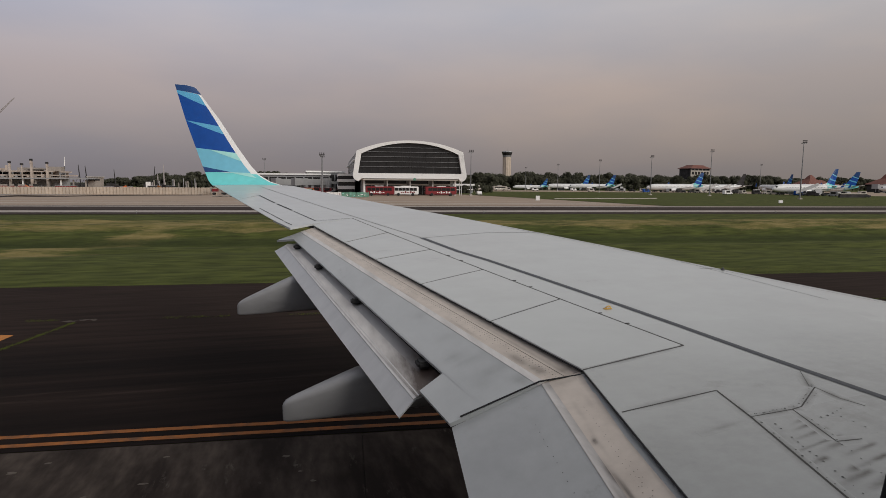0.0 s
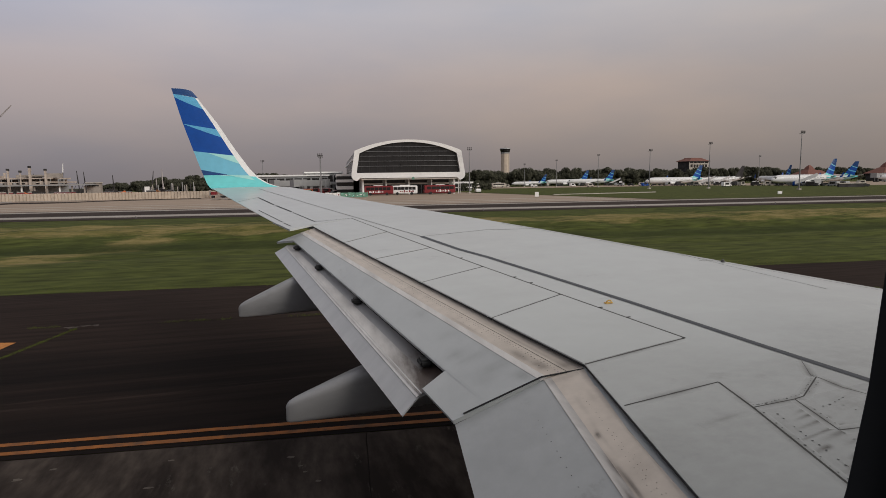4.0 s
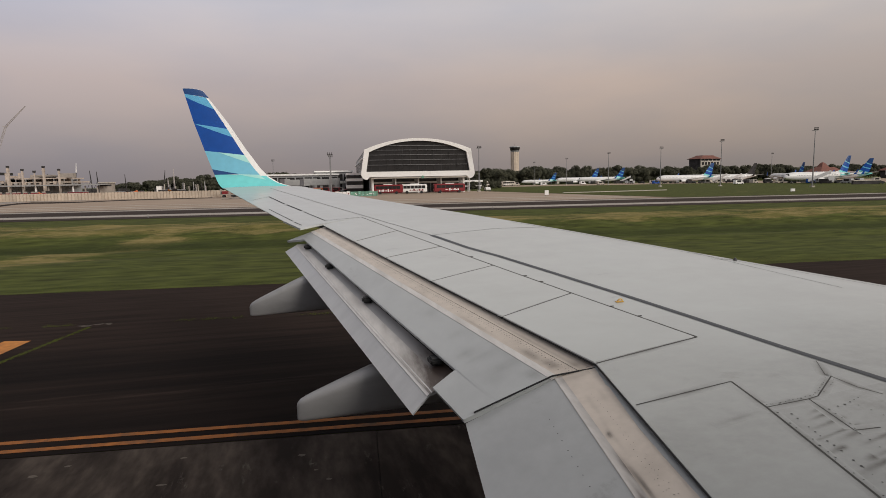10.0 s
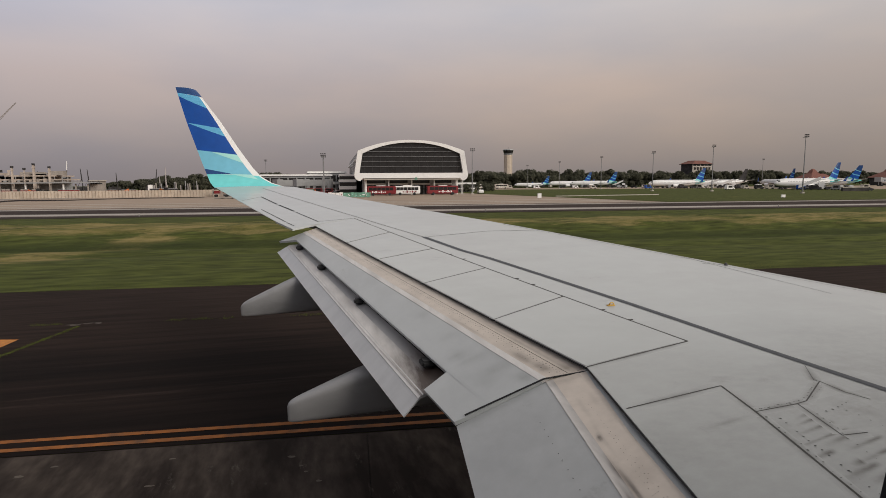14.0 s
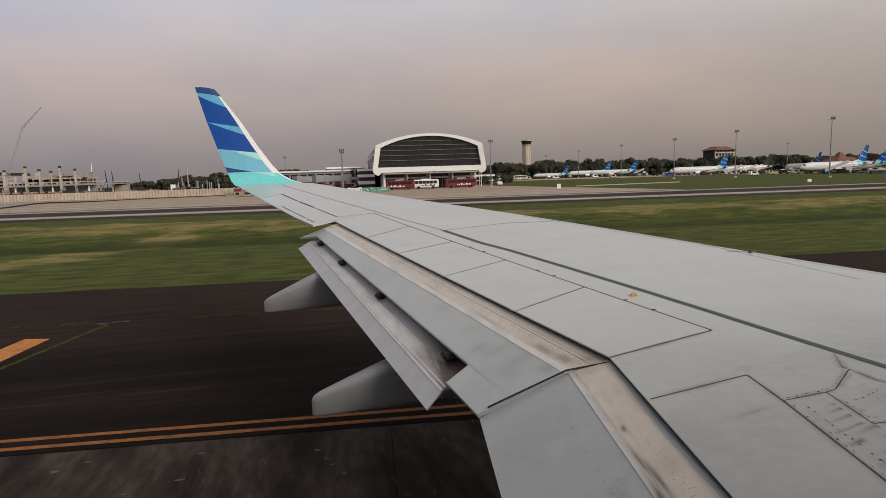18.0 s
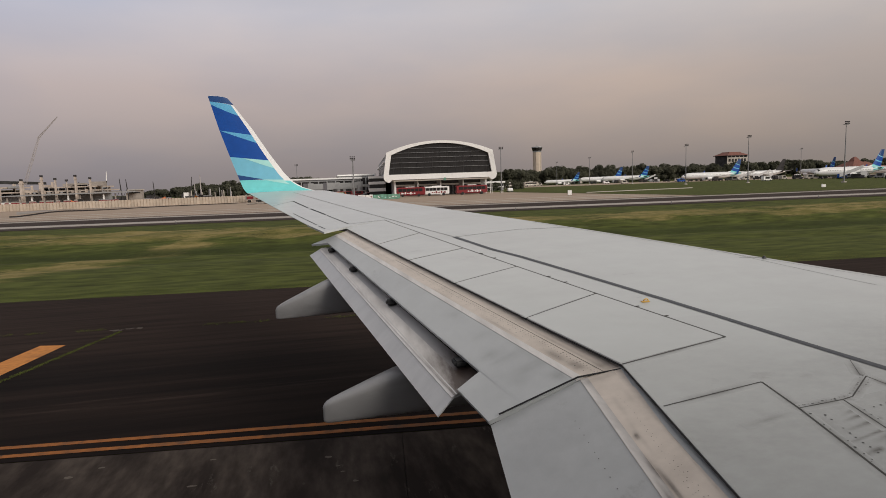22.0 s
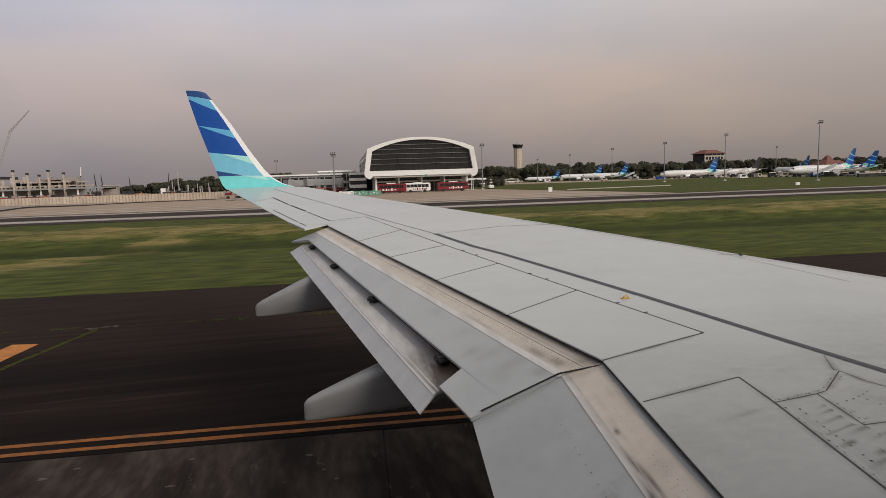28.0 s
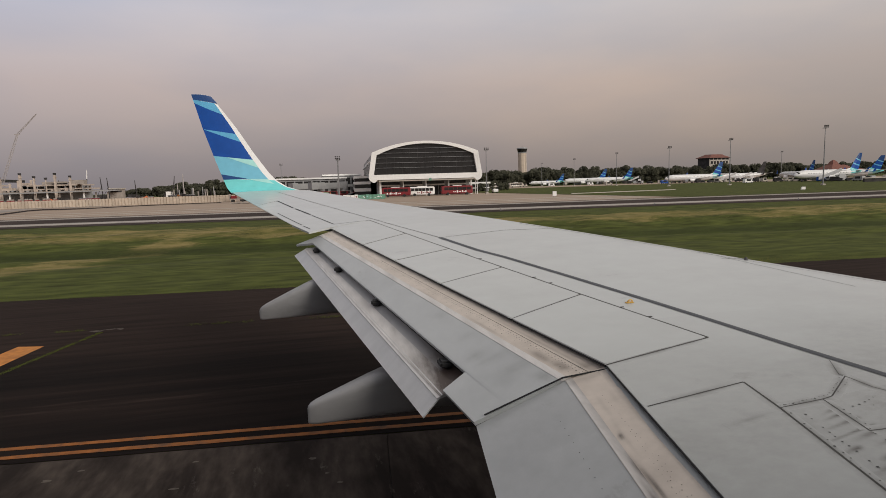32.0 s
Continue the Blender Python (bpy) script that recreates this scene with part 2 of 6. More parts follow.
M_APRON = mat("apron_concrete", (0.335, 0.262, 0.203), 0.85, 0, 0.1, 0.5, 0.0, (0.26, 0.205, 0.16), 0.5, 0.035, (0.3, 1, 1), spec=0.1)
# the dirt colour here is a dark green for the drain's shade
M_GRASS = mat("grass", (0.060, 0.070, 0.016), 0.95, 0, 0.45, 1.6, 0.8, (0.225, 0.178, 0.073), 0.55, 0.30, (0.38, 1.0, 1), stain_w=0.12, fleck=((0.034, 0.042, 0.011), 0.58, 0.7), spec=0.1, belt="wear", stain_mix=((0.125, 0.112, 0.034), 0.9), dirt=(0.026, 0.034, 0.010))
M_GRASS2 = mat("grass_blades", (0.085, 0.105, 0.021), 0.9, 0, 0.25, 0.4, 0.0, (0.25, 0.19, 0.075), 0.52, 0.055, (0.35, 1.0, 1), stain_w=0.12, spec=0.1)
# greyed and lightened: distance haze is put into the leaf colour
M_LEAF = mat("leaves", (0.118, 0.118, 0.085), 0.95, 0, 0.3, 0.35, each=0.15, spec=0.0)
# thin leaves let half of the light through
_n, _l = M_LEAF.node_tree.nodes, M_LEAF.node_tree.links
_tr, _mx = _n.new("ShaderNodeBsdfTranslucent"), _n.new("ShaderNodeMixShader")
_l.new(_n["Principled BSDF"].inputs["Base Color"].links[0].from_socket, _tr.inputs["Color"])
_mx.inputs[0].default_value = 0.5
_l.new(_n["Principled BSDF"].outputs[0], _mx.inputs[1])
_l.new(_tr.outputs[0], _mx.inputs[2])
_l.new(_mx.outputs[0], _n["Material Output"].inputs["Surface"])
M_BARK = mat("bark", (0.06, 0.048, 0.038), 0.9, 0, 0.3, 2)
M_GLASS = mat("dark_facade_glass", (0.018, 0.017, 0.017), 0.25, 0, 0.3, 0.5)
M_PANEL = mat("grey_cladding", (0.30, 0.30, 0.30), 0.5, 0.2, 0.08, 0.5)
M_FACADE = mat("pale_concrete", (0.42, 0.38, 0.33), 0.8, 0, 0.15, 0.5, 0.0, (0.30, 0.27, 0.23), 0.5, 0.12)
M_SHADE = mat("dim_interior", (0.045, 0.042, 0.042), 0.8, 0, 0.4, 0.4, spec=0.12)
M_STEEL = mat("galvanised_steel", (0.22, 0.22, 0.225), 0.5, 0.6, 0.1, 1)
M_CRANE = mat("crane_steel", (0.40, 0.365, 0.35), 0.6, 0.2, 0.1, 1)
M_RED = mat("red_coach_paint", (0.19, 0.014, 0.018), 0.4, 0, 0.1, 1)
M_ORANGE = mat("orange_paint", (0.50, 0.12, 0.03), 0.5, 0, 0.1, 1)
M_GREEN = mat("green_canvas", (0.14, 0.30, 0.22), 0.7, 0, 0.15, 1)
M_ROOF = mat("red_roof_tiles", (0.165, 0.062, 0.045), 0.8, 0, 0.15, 0.8, 0.0, (0.11, 0.046, 0.036), 0.5, 0.2)
M_TYRE = mat("tyre_rubber", (0.02, 0.02, 0.02), 0.8, 0, 0.2, 3)
M_LINING = mat("cabin_lining", (0.030, 0.032, 0.036), 0.8, 0, 0.1, 20)
M_NOSE = mat("stained_metal", (0.43, 0.425, 0.425), 0.42, 0.15, 0.06, 7, 0.0, (0.34, 0.33, 0.33), 0.50, 1.4, (1.6, 0.5, 1), dirt=(0.075, 0.055, 0.048))
M_FENCE = mat("hoarding_concrete", (0.50, 0.415, 0.33), 0.85, 0, 0.1, 1.0, 0.0, (0.44, 0.35, 0.27), 0.5, 0.3, each=0.1)
M_SKIRT = mat("darkened_fuselage", (0.20, 0.21, 0.22), 0.45, 0, 0.05, 1)


# ---- mesh helpers ----
def part(name, bm, material, parent=None, label="", smooth=False, recalc=True):
    if recalc:
        bmesh.ops.recalc_face_normals(bm, faces=bm.faces)
    me = bpy.data.meshes.new(name)
    bm.to_mesh(me)
    bm.free()
    me.materials.append(material)
    if smooth:
        for f in me.polygons:
            f.use_smooth = True
    ob = new(name, me)
    if parent:
        ob.parent = parent
    if label:
        ob["label"] = label
    return ob


def wear(ob, fn, slot="wear"):
    """Store how dry, dirty or shade-darkened each vertex of a mesh is."""
    at = ob.data.attributes.new(slot, "FLOAT", "POINT")
    for v, d in zip(ob.data.vertices, at.data):
        d.value = fn(v.co)
    return ob


BEAR = radians(6.2)


def road(u, v):
    """Plan point from metres along and across the taxiway, which runs a little askew to the wing."""
    return -9.0 + u * math.cos(BEAR) + v * math.sin(BEAR), -u * math.sin(BEAR) + v * math.cos(BEAR)


def across(x, y):
    return (x + 9.0) * math.sin(BEAR) + y * math.cos(BEAR)


def fall(v):
    """The land falls gently away from the taxiway."""
    return 0.0060 * max(0.0, v - 20.0)


def thing(name, label, category, group="", kind="", at=(0, 0, 0), turn=0):
    ob = new(name)
    ob.matrix_world = pose(at[0], at[1], at[2] - fall(across(at[0], at[1])), 0, 0, turn)
    return tagged(ob, label, category, group, kind)


def box(bm, x0, x1, y0, y1, z0, z1):
    v = [bm.verts.new((x, y, z)) for x in (x0, x1) for y in (y0, y1) for z in (z0, z1)]
    for f in ((0, 1, 3, 2), (4, 6, 7, 5), (0, 4, 5, 1), (2, 3, 7, 6), (0, 2, 6, 4), (1, 5, 7, 3)):
        bm.faces.new([v[i] for i in f])
    return bm


def boxes(*rows):
    bm = bmesh.new()
    for r in rows:
        box(bm, *r)
    return bm


def bar(bm, a, b, r0, r1=None, n=8):
    """A round bar from a to b, tapering from r0 to r1."""
    a, b, r1 = Vector(a), Vector(b), r0 if r1 is None else r1
    d = (b - a).normalized()
    u = d.orthogonal().normalized()
    w = d.cross(u)
    rings = []
    for p, r in ((a, r0), (b, r1)):
        rings.append([bm.verts.new(p + r * (math.cos(2 * math.pi * i / n) * u + math.sin(2 * math.pi * i / n) * w)) for i in range(n)])
    for i in range(n):
        bm.faces.new((rings[0][i], rings[0][(i + 1) % n], rings[1][(i + 1) % n], rings[1][i]))
    bm.faces.new(rings[0])
    bm.faces.new(rings[1])
    return bm


def loft(bm, rings, closed=True, caps=True):
    """Skin through rings of points."""
    vs = [[bm.verts.new(p) for p in r] for r in rings]
    n = len(vs[0])
    for a, b in zip(vs, vs[1:]):
        for i in range(n if closed else n - 1):
            j = (i + 1) % n
            bm.faces.new((a[i], a[j], b[j], b[i]))
    if caps and closed:
        bm.faces.new(vs[0])
        bm.faces.new(vs[-1])
    return bm


def slab(bm, quad, thick, down=(0, 0, -1)):
    """A plate: a polygon of points, thickened along down."""
    d = Vector(down) * thick
    top = [bm.verts.new(p) for p in quad]
    low = [bm.verts.new(Vector(p) + d) for p in quad]
    bm.faces.new(top)
    bm.faces.new(low)
    for i in range(len(quad)):
        j = (i + 1) % len(quad)
        bm.faces.new((top[i], top[j], low[j], low[i]))
    return bm


def lerp(a, b, t):
    return tuple(p + (q - p) * t for p, q in zip(a, b))


# ---- the wing: x forward, y outboard, z up ----
def wing_z(y):
    """Height of the upper skin at span y: dihedral and a little flex."""
    return 2.0 + (y - 1.88) * 0.10384 + 0.2656 * ((y - 1.88) / 15.3) ** 2


def wing_le(y):
    return -8.65 + (16.84 - y) * 0.676


def wing_te(y):
    """Rear edge of the fixed wing with its spoilers."""
    if y > 12.2:
        return -10.64 + (17.17 - y) * 0.330
    if y > 5.83:
        return -8.48 + (12.19 - y) * 0.2925
    return -6.62 - (5.83 - y) * 0.149


def wing_hinge(y):
    """Spoiler hinge line."""
    return -7.74 + (12.65 - y) * 0.3532


def on_wing(x, y, up=0.0):
    """A point of the upper skin."""
    u = min(1, max(0, (x - wing_te(y)) / (wing_le(y) - wing_te(y))))
    crown = 0.022 * math.sin(math.pi * u) + 0.055 * u ** 3 * math.exp(-((y - 11.3) / 3.2) ** 2)
    return (x, y, wing_z(y) + crown + up)


def seam(bm, pts, width, up=0.0024, steps=10):
    """A flat strip that follows the upper skin through plan points."""
    line = []
    for a, b in zip(pts, pts[1:]):
        line += [Vector(lerp(a, b, i / steps)) for i in range(steps)]
    line.append(Vector(pts[-1]))
    prev = None
    for i, p in enumerate(line):
        d = (line[min(i + 1, len(line) - 1)] - line[max(i - 1, 0)]).normalized()
        nrm = Vector((-d.y, d.x)) * width / 2
        cur = [bm.verts.new(on_wing(p.x + s * nrm.x, p.y + s * nrm.y, up)) for s in (-1, 1)]
        if prev:
            bm.faces.new((prev[0], prev[1], cur[1], cur[0]))
        prev = cur
    return bm


GRIMY = []


def dull(x, y):
    """Inner wing darkening: soiled paint plus fuselage shade put into the colour."""
    return (0.19 + 0.10 * noise.noise(Vector((x * 0.8, y * 1.4, 2)))) * max(0.0, min(1.0, (6.8 - y) / 1.9)) * max(0.0, min(1.0, (wing_te(y) + 4.9 - x) / 0.8)) * (1 + 0.7 * max(0.0, min(1.0, (x + 5.3) / 1.2)))


def grime(pts, width, steps=24, strength=0.38):
    """Smeared dirt that has crept out of a panel seam, strongest along the joint."""
    bm, prev, n = bmesh.new(), None, 6
    lift = 0.0014 + 0.00003 * len(GRIMY)
    GRIMY.append(lift)
    line = []
    for a, b in zip(pts, pts[1:]):
        line += [Vector(lerp(a, b, i / steps)) for i in range(steps)]
    line.append(Vector(pts[-1]))
    at = []
    for i, p in enumerate(line):
        d = (line[min(i + 1, len(line) - 1)] - line[max(i - 1, 0)]).normalized()
        nrm = Vector((-d.y, d.x)) * width
        end = min(1.0, 4.0 * min(i, len(line) - 1 - i) / len(line))
        cur = []
        for k in range(n + 1):
            f = k / n - 0.5
            cur.append(bm.verts.new(on_wing(p.x + f * nrm.x, p.y + f * nrm.y, lift if 0 < k < n and 0 < i < len(line) - 1 else -0.004)))
            at.append(dull(p.x + f * nrm.x, p.y + f * nrm.y) + strength * (1 + 0.66 * noise.noise(Vector((p.x * 3, p.y * 3, 0)))) * end * max(0.0, math.exp(-(f * 5) ** 2) - 0.01))
        if prev:
            for k in range(n):
                bm.faces.new((prev[k], prev[k + 1], cur[k + 1], cur[k]))
        prev = cur
    ob = part("seam_grime", bm, M_SKIN, wing, "dirt smeared along a panel seam", recalc=False)
    slot = ob.data.attributes.new("soil_shade", "FLOAT", "POINT")
    for d, v in zip(slot.data, at):
        d.value = v


wing = thing("airliner_wing", "light grey airliner wing with lowered flaps and a blue winglet", "aircraft wing")
# upper skin with the rounded leading edge and the under side
stations = [1.6, 2.6, 3.6, 4.6, 5.829, 5.831, 7, 8, 9, 10, 11, 12, 12.64, 12.66, 13.5, 14.5, 15.5, 16.3, 17.0]
bm = bmesh.new()
rings = []
for y in stations:
    aft = wing_hinge(y) if 5.83 < y < 12.65 else wing_te(y)
    le, ring = wing_le(y), []
    ch = le - wing_te(y)
    for k in range(13):
        ring.append(on_wing(aft + (le - aft) * k / 12, y))
    for k in range(1, 7):
        a = k / 6 * math.pi / 2
        ring.append((le + 0.075 * ch * math.sin(a), y, on_wing(le, y)[2] - 0.05 * ch * (1 - math.cos(a))))
    for k in range(1, 6):
        f = k / 5
        ring.append((le + 0.075 * ch - f * (le + 0.075 * ch - aft), y, wing_z(y) - 0.05 * ch - 0.06 * ch * math.sin(math.pi * f) * 1.0 + 0.05 * ch * f - 0.035 + 0.027 * f))
    rings.append(ring)
part("skin", loft(bm, rings), M_SKIN, wing, smooth=False)
# cove under the spoilers: its shade is put in as a near-black sheet
bm = bmesh.new()
slab(bm, [(wing_te(y) + o, y, wing_z(y) - 0.075) for y, o in ((12.1, 0.06), (9.0, 0.06), (5.9, 0.06))] + [(wing_hinge(y) + 0.1, y, wing_z(y) - 0.075) for y in (5.9, 9.0, 12.1)], 0.05)
part("cove", bm, M_DARK, wing, "near-black sheet for the shaded cove under the spoilers")
# spoilers
SP_TE = (12.19, 10.79, 9.70, 8.46, 7.08, 5.83)
SP_H = (12.65, 11.37, 10.13, 8.94, 7.60, 6.11)
for i in range(5):
    g = 0.016
    bm = bmesh.new()
    ring = []
    n = 6
    a0, a1, h0, h1 = SP_TE[i] - g, SP_TE[i + 1] + g, SP_H[i] - g, SP_H[i + 1] + g
    grid = []
    for r in range(n + 1):
        ya, yb = a0 + (h0 - a0) * r / n, a1 + (h1 - a1) * r / n
        xa = wing_te(min(a0, 12.19)) + (wing_hinge(h0) - 0.012 - wing_te(min(a0, 12.19))) * r / n
        xb = wing_te(a1) + (wing_hinge(h1) - 0.012 - wing_te(a1)) * r / n
        pa, pb = on_wing(xa, ya, 0.003), on_wing(xb, yb, 0.003)
        th = 0.012 + 0.05 * r / n
        grid.append([pa, pb, (pb[0], pb[1], pb[2] - th), (pa[0], pa[1], pa[2] - th)])
    spoiler = part("spoiler", loft(bm, grid), M_SKIN, wing)
    # black strip draws the shadow line under the spoiler's rear edge
    lip = [on_wing(wing_te(y) + 0.004, y, 0.0) for y in (a0, a1)]
    part("dark_edge_strip", slab(bmesh.new(), [(p[0] + dx, p[1], p[2] - 0.009) for p, dx in ((lip[0], 0), (lip[1], 0), (lip[1], 0.05), (lip[0], 0.05))], 0.010 + 0.003 * i), M_DARK, spoiler, "black strip under a rear edge")
# fixed panel inboard of the spoilers
bm = bmesh.new()
slab(bm, [on_wing(wing_te(5.78), 5.78, -0.004), on_wing(-5.62, 6.09, -0.004), on_wing(-5.40, 6.13, -0.004), on_wing(-5.28, 5.78, -0.004)], 0.04)
part("closing_panel", bm, M_SKIN, wing)
bm = bmesh.new()
slab(bm, [on_wing(wing_te(12.66), 12.66, 0.001), on_wing(-8.87, 11.93, 0.001), on_wing(-8.51, 12.205, 0.001), on_wing(-7.76, 12.66, 0.001)], 0.03)
part("closing_panel", bm, M_SKIN, wing)
# seams, lines and hinges
for pts, w in (
    ([(-7.74, 12.65), (-5.43, 6.11)], 0.022), ([(-9.48, 16.66), (-6.805, 10.9)], 0.010),
    ([(-9.88, 14.96), (-9.47, 15.39)], 0.009), ([(-5.60, 11.15), (-4.39, 10.99)], 0.008), ([(-6.805, 10.9), (-5.60, 11.15)], 0.008),
    ([(-6.70, 5.104), (-5.775, 5.255)], 0.013), ([(-5.775, 5.255), (-5.824, 4.845), (-5.984, 3.948), (-6.19, 2.9)], 0.018), ([(-5.82, 4.845), (-5.43, 4.872), (-5.325, 4.893)], 0.010),
    ([(-5.325, 4.893), (-4.942, 5.137)], 0.010), ([(-4.955, 5.15), (-4.965, 5.17), (-4.80, 5.414)], 0.006), ([(-4.942, 5.137), (-4.909, 4.936), (-4.83, 4.80)], 0.010),
    ([(-5.43, 4.87), (-5.502, 4.442)], 0.011), ([(-5.502, 4.442), (-5.30, 4.43)], 0.010), ([(-3.55, 9.6), (-2.65, 7.1)], 0.006), ([(-3.3, 8.6), (-2.9, 8.5)], 0.008),
    ([(-8.41, 12.48), (-7.74, 12.65)], 0.008), ([(wing_le(y) - 0.05, y) for y in (11.6, 10.2, 8.8, 7.4, 6.0, 4.6)], 0.006),
    *(([(wing_te(a - 0.01), a - 0.01), (wing_hinge(b), b)], 0.020 if a > 9 else 0.013) for a, b in zip(SP_TE[1:], SP_H[1:])),
):
    part("panel_seam", seam(bmesh.new(), pts, w * (1.3 if pts[0][1] > 5.5 else 0.95)), M_SEAM, wing)
    if pts[0][1] < 9 and pts[0][0] < -4.8:
        grime(pts, 0.16)
for pts, w in (([(-9.47, 15.39), (-9.13, 14.40)], 0.034), ([(-9.09, 14.30), (-8.80, 13.55)], 0.042), ([(-8.77, 13.45), (-8.41, 12.48)], 0.022),
               ([(-9.43, 13.89), (-8.98, 12.58)], 0.019), ([(-8.96, 12.50), (-8.82, 12.14)], 0.022)):
    part("aileron_slot", seam(bmesh.new(), pts, w), M_DARK, wing)
part("walkway_line", seam(bmesh.new(), [(-6.805, 10.9), (-6.47, 9.95), (-6.20, 9.40), (-6.00, 8.90), (-5.81, 8.42), (-5.645, 7.99), (-5.355, 7.22), (-5.14, 6.60), (-4.87, 5.79), (-4.63, 5.10), (-4.37, 4.35), (-3.9, 3.0)], 0.075, 0.005, 5), M_BAND, wing, "dark line painted along the wing")
for y in (8.38, 8.10, 7.08, 6.74, 9.74, 9.44):
    bm = bmesh.new()
    p = on_wing(wing_hinge(y) + 0.03, y)
    box(bm, p[0] - 0.030, p[0] + 0.020, p[1] - 0.006, p[1] + 0.006, p[2] - 0.004, p[2] + 0.007)
    part("hinge_fitting", bm, M_SEAM, wing)
# rubber along the rear edge of the inboard wing
bm = bmesh.new()
loft(bm, [[(wing_te(y) + dx, y, wing_z(y) + dz) for dx, dz in ((0.03, -0.012), (-0.006, -0.004), (-0.006, -0.018), (0.03, -0.022))] for y in (1.7, 3.0, 4.4, 5.82)])
part("dark_edge_strip", bm, M_DARK, wing, "black strip under a rear edge")
# the access panel skin, stained by leaks along the airflow
bm = bmesh.new()
nx, ny = 90, 120
g = [[bm.verts.new(on_wing(-6.12 + 0.285 * j / ny + 1.25 * i / nx, 3.2 + (1.645 + 0.13 * i / nx) * j / ny, 0.0012 if 0 < i < nx and 0 < j < ny else -0.004)) for j in range(ny + 1)] for i in range(nx + 1)]
for i in range(nx):
    for j in range(ny):
        bm.faces.new((g[i][j], g[i + 1][j], g[i + 1][j + 1], g[i][j + 1]))
LEAKS = ((-5.44, 4.737, 0.20, 0.016), (-5.45, 4.673, 0.26, 0.015), (-5.46, 4.588, 0.36, 0.017), (-5.47, 4.487, 0.50, 0.011), (-5.30, 4.36, 0.36, 0.016), (-5.34, 4.24, 0.40, 0.018), (-5.46, 4.43, 0.28, 0.022), (-5.75, 4.30, 0.24, 0.02),
         (-5.62, 4.12, 0.32, 0.022), (-5.60, 4.02, 0.25, 0.03), (-5.45, 4.08, 0.30, 0.02), (-5.66, 4.17, 0.10, 0.03), (-5.55, 3.80, 0.34, 0.03), (-5.2, 3.7, 0.30, 0.03))
def leak(c):
    v = 0.0
    for lx, ly, ll, lw in LEAKS:
        dx = (c.x - lx) / ll
        if -1 < dx < 0.2:
            v = max(v, 0.68 * math.exp(-((c.y - ly - 0.22 * (c.x - lx)) / lw) ** 2) * (1 + min(0, dx)) * min(1.0, (0.2 - dx) * 5))
    return v + dull(c.x, c.y) + 0.06 + 0.14 * max(0.0, noise.noise(Vector((c.x * 4, c.y * 4, 1))))
wear(part("access_panel", bm, M_SKIN, wing, "leak-stained access panel", recalc=False), leak, "soil_shade")
# the soiled inboard skin, with the fuselage's shade also put into its colour
bm = bmesh.new()
g = []
rows = [6.9, 6.65, 6.4, 6.2, 6.105, 6.06, 6.01, 5.96, 5.91, 5.86, 5.825, 5.78] + [5.7 - 3.8 * i / 36 for i in range(37)]
for i, y in enumerate(rows):
    x0 = wing_hinge(y) + 0.015 if y > 6.105 else -6.61 + 1.18 * (y - 5.825) / 0.28 if y > 5.825 else wing_te(y) + 0.004
    x1 = wing_te(y) + 5.004
    g.append([bm.verts.new(on_wing(x0 + (x1 - x0) * j / 40, y, 0.0007 if 0 < i < len(rows) - 1 and j < 40 else -0.003)) for j in range(41)])
for a, b in zip(g, g[1:]):
    for j in range(40):
        bm.faces.new((a[j], a[j + 1], b[j + 1], b[j]))
wear(part("root_shade_skin", bm, M_SKIN, wing, "soiled grey inner wing skin, darkened for the fuselage's shade", recalc=False), lambda c: dull(c.x, c.y), "soil_shade")
# a faint smear that the airflow drew aft over the skin
grime([(-5.84, 4.82), (-6.38, 4.715)], 0.11, 24, 0.13)
# rivets round the access panels
bm = bmesh.new()
rnd = random.Random(4)
def rivet(x, y, r=0.006):
    p = on_wing(x, y, 0.003)
    vs = [bm.verts.new((p[0] + r * math.cos(a), p[1] + r * math.sin(a), p[2] + 0.001)) for a in (0, 1.05, 2.09, 3.14, 4.19, 5.24)]
    bm.faces.new(vs)
for x, y in ((-5.75, 4.87), (-5.69, 4.87), (-5.58, 4.89), (-5.48, 4.89), (-5.13, 5.04), (-5.42, 4.71), (-5.43, 4.65), (-5.44, 4.59), (-5.45, 4.52), (-5.48, 4.46), (-5.32, 4.73), (-5.25, 4.74),
             (-5.18, 4.76), (-5.12, 4.78), (-5.06, 4.80), (-5.81, 4.76), (-5.73, 4.72), (-5.74, 4.66), (-5.84, 4.62), (-5.85, 4.56), (-5.76, 4.55), (-5.77, 4.49), (-5.78, 4.44), (-5.86, 4.42),
             (-5.88, 4.35), (-5.79, 4.38), (-5.79, 4.33), (-5.89, 4.28), (-5.90, 4.22), (-5.80, 4.27), (-5.82, 4.17), (-5.83, 4.11)):
    rivet(x, y, rnd.choice((0.006, 0.0075, 0.009)))
for a, b, n in (((-5.80, 4.868), (-5.34, 4.91), 12), ((-5.30, 4.93), (-4.96, 5.15), 8), ((-5.22, 4.93), (-4.98, 5.08), 6), ((-5.92, 4.2), (-6.0, 3.6), 10), ((-5.83, 4.1), (-5.92, 3.6), 8),
                ((-5.50, 4.40), (-5.62, 3.7), 10), ((-5.16, 4.70), (-5.10, 4.4), 5)):
    for i in range(n):
        q = lerp(a, b, i / (n - 1))
        rivet(q[0] + rnd.uniform(-0.006, 0.006), q[1] + rnd.uniform(-0.006, 0.006), rnd.choice((0.0035, 0.005, 0.006)))
tagged(part("rivets", bm, M_SEAM, wing, recalc=False), kind="stuff")
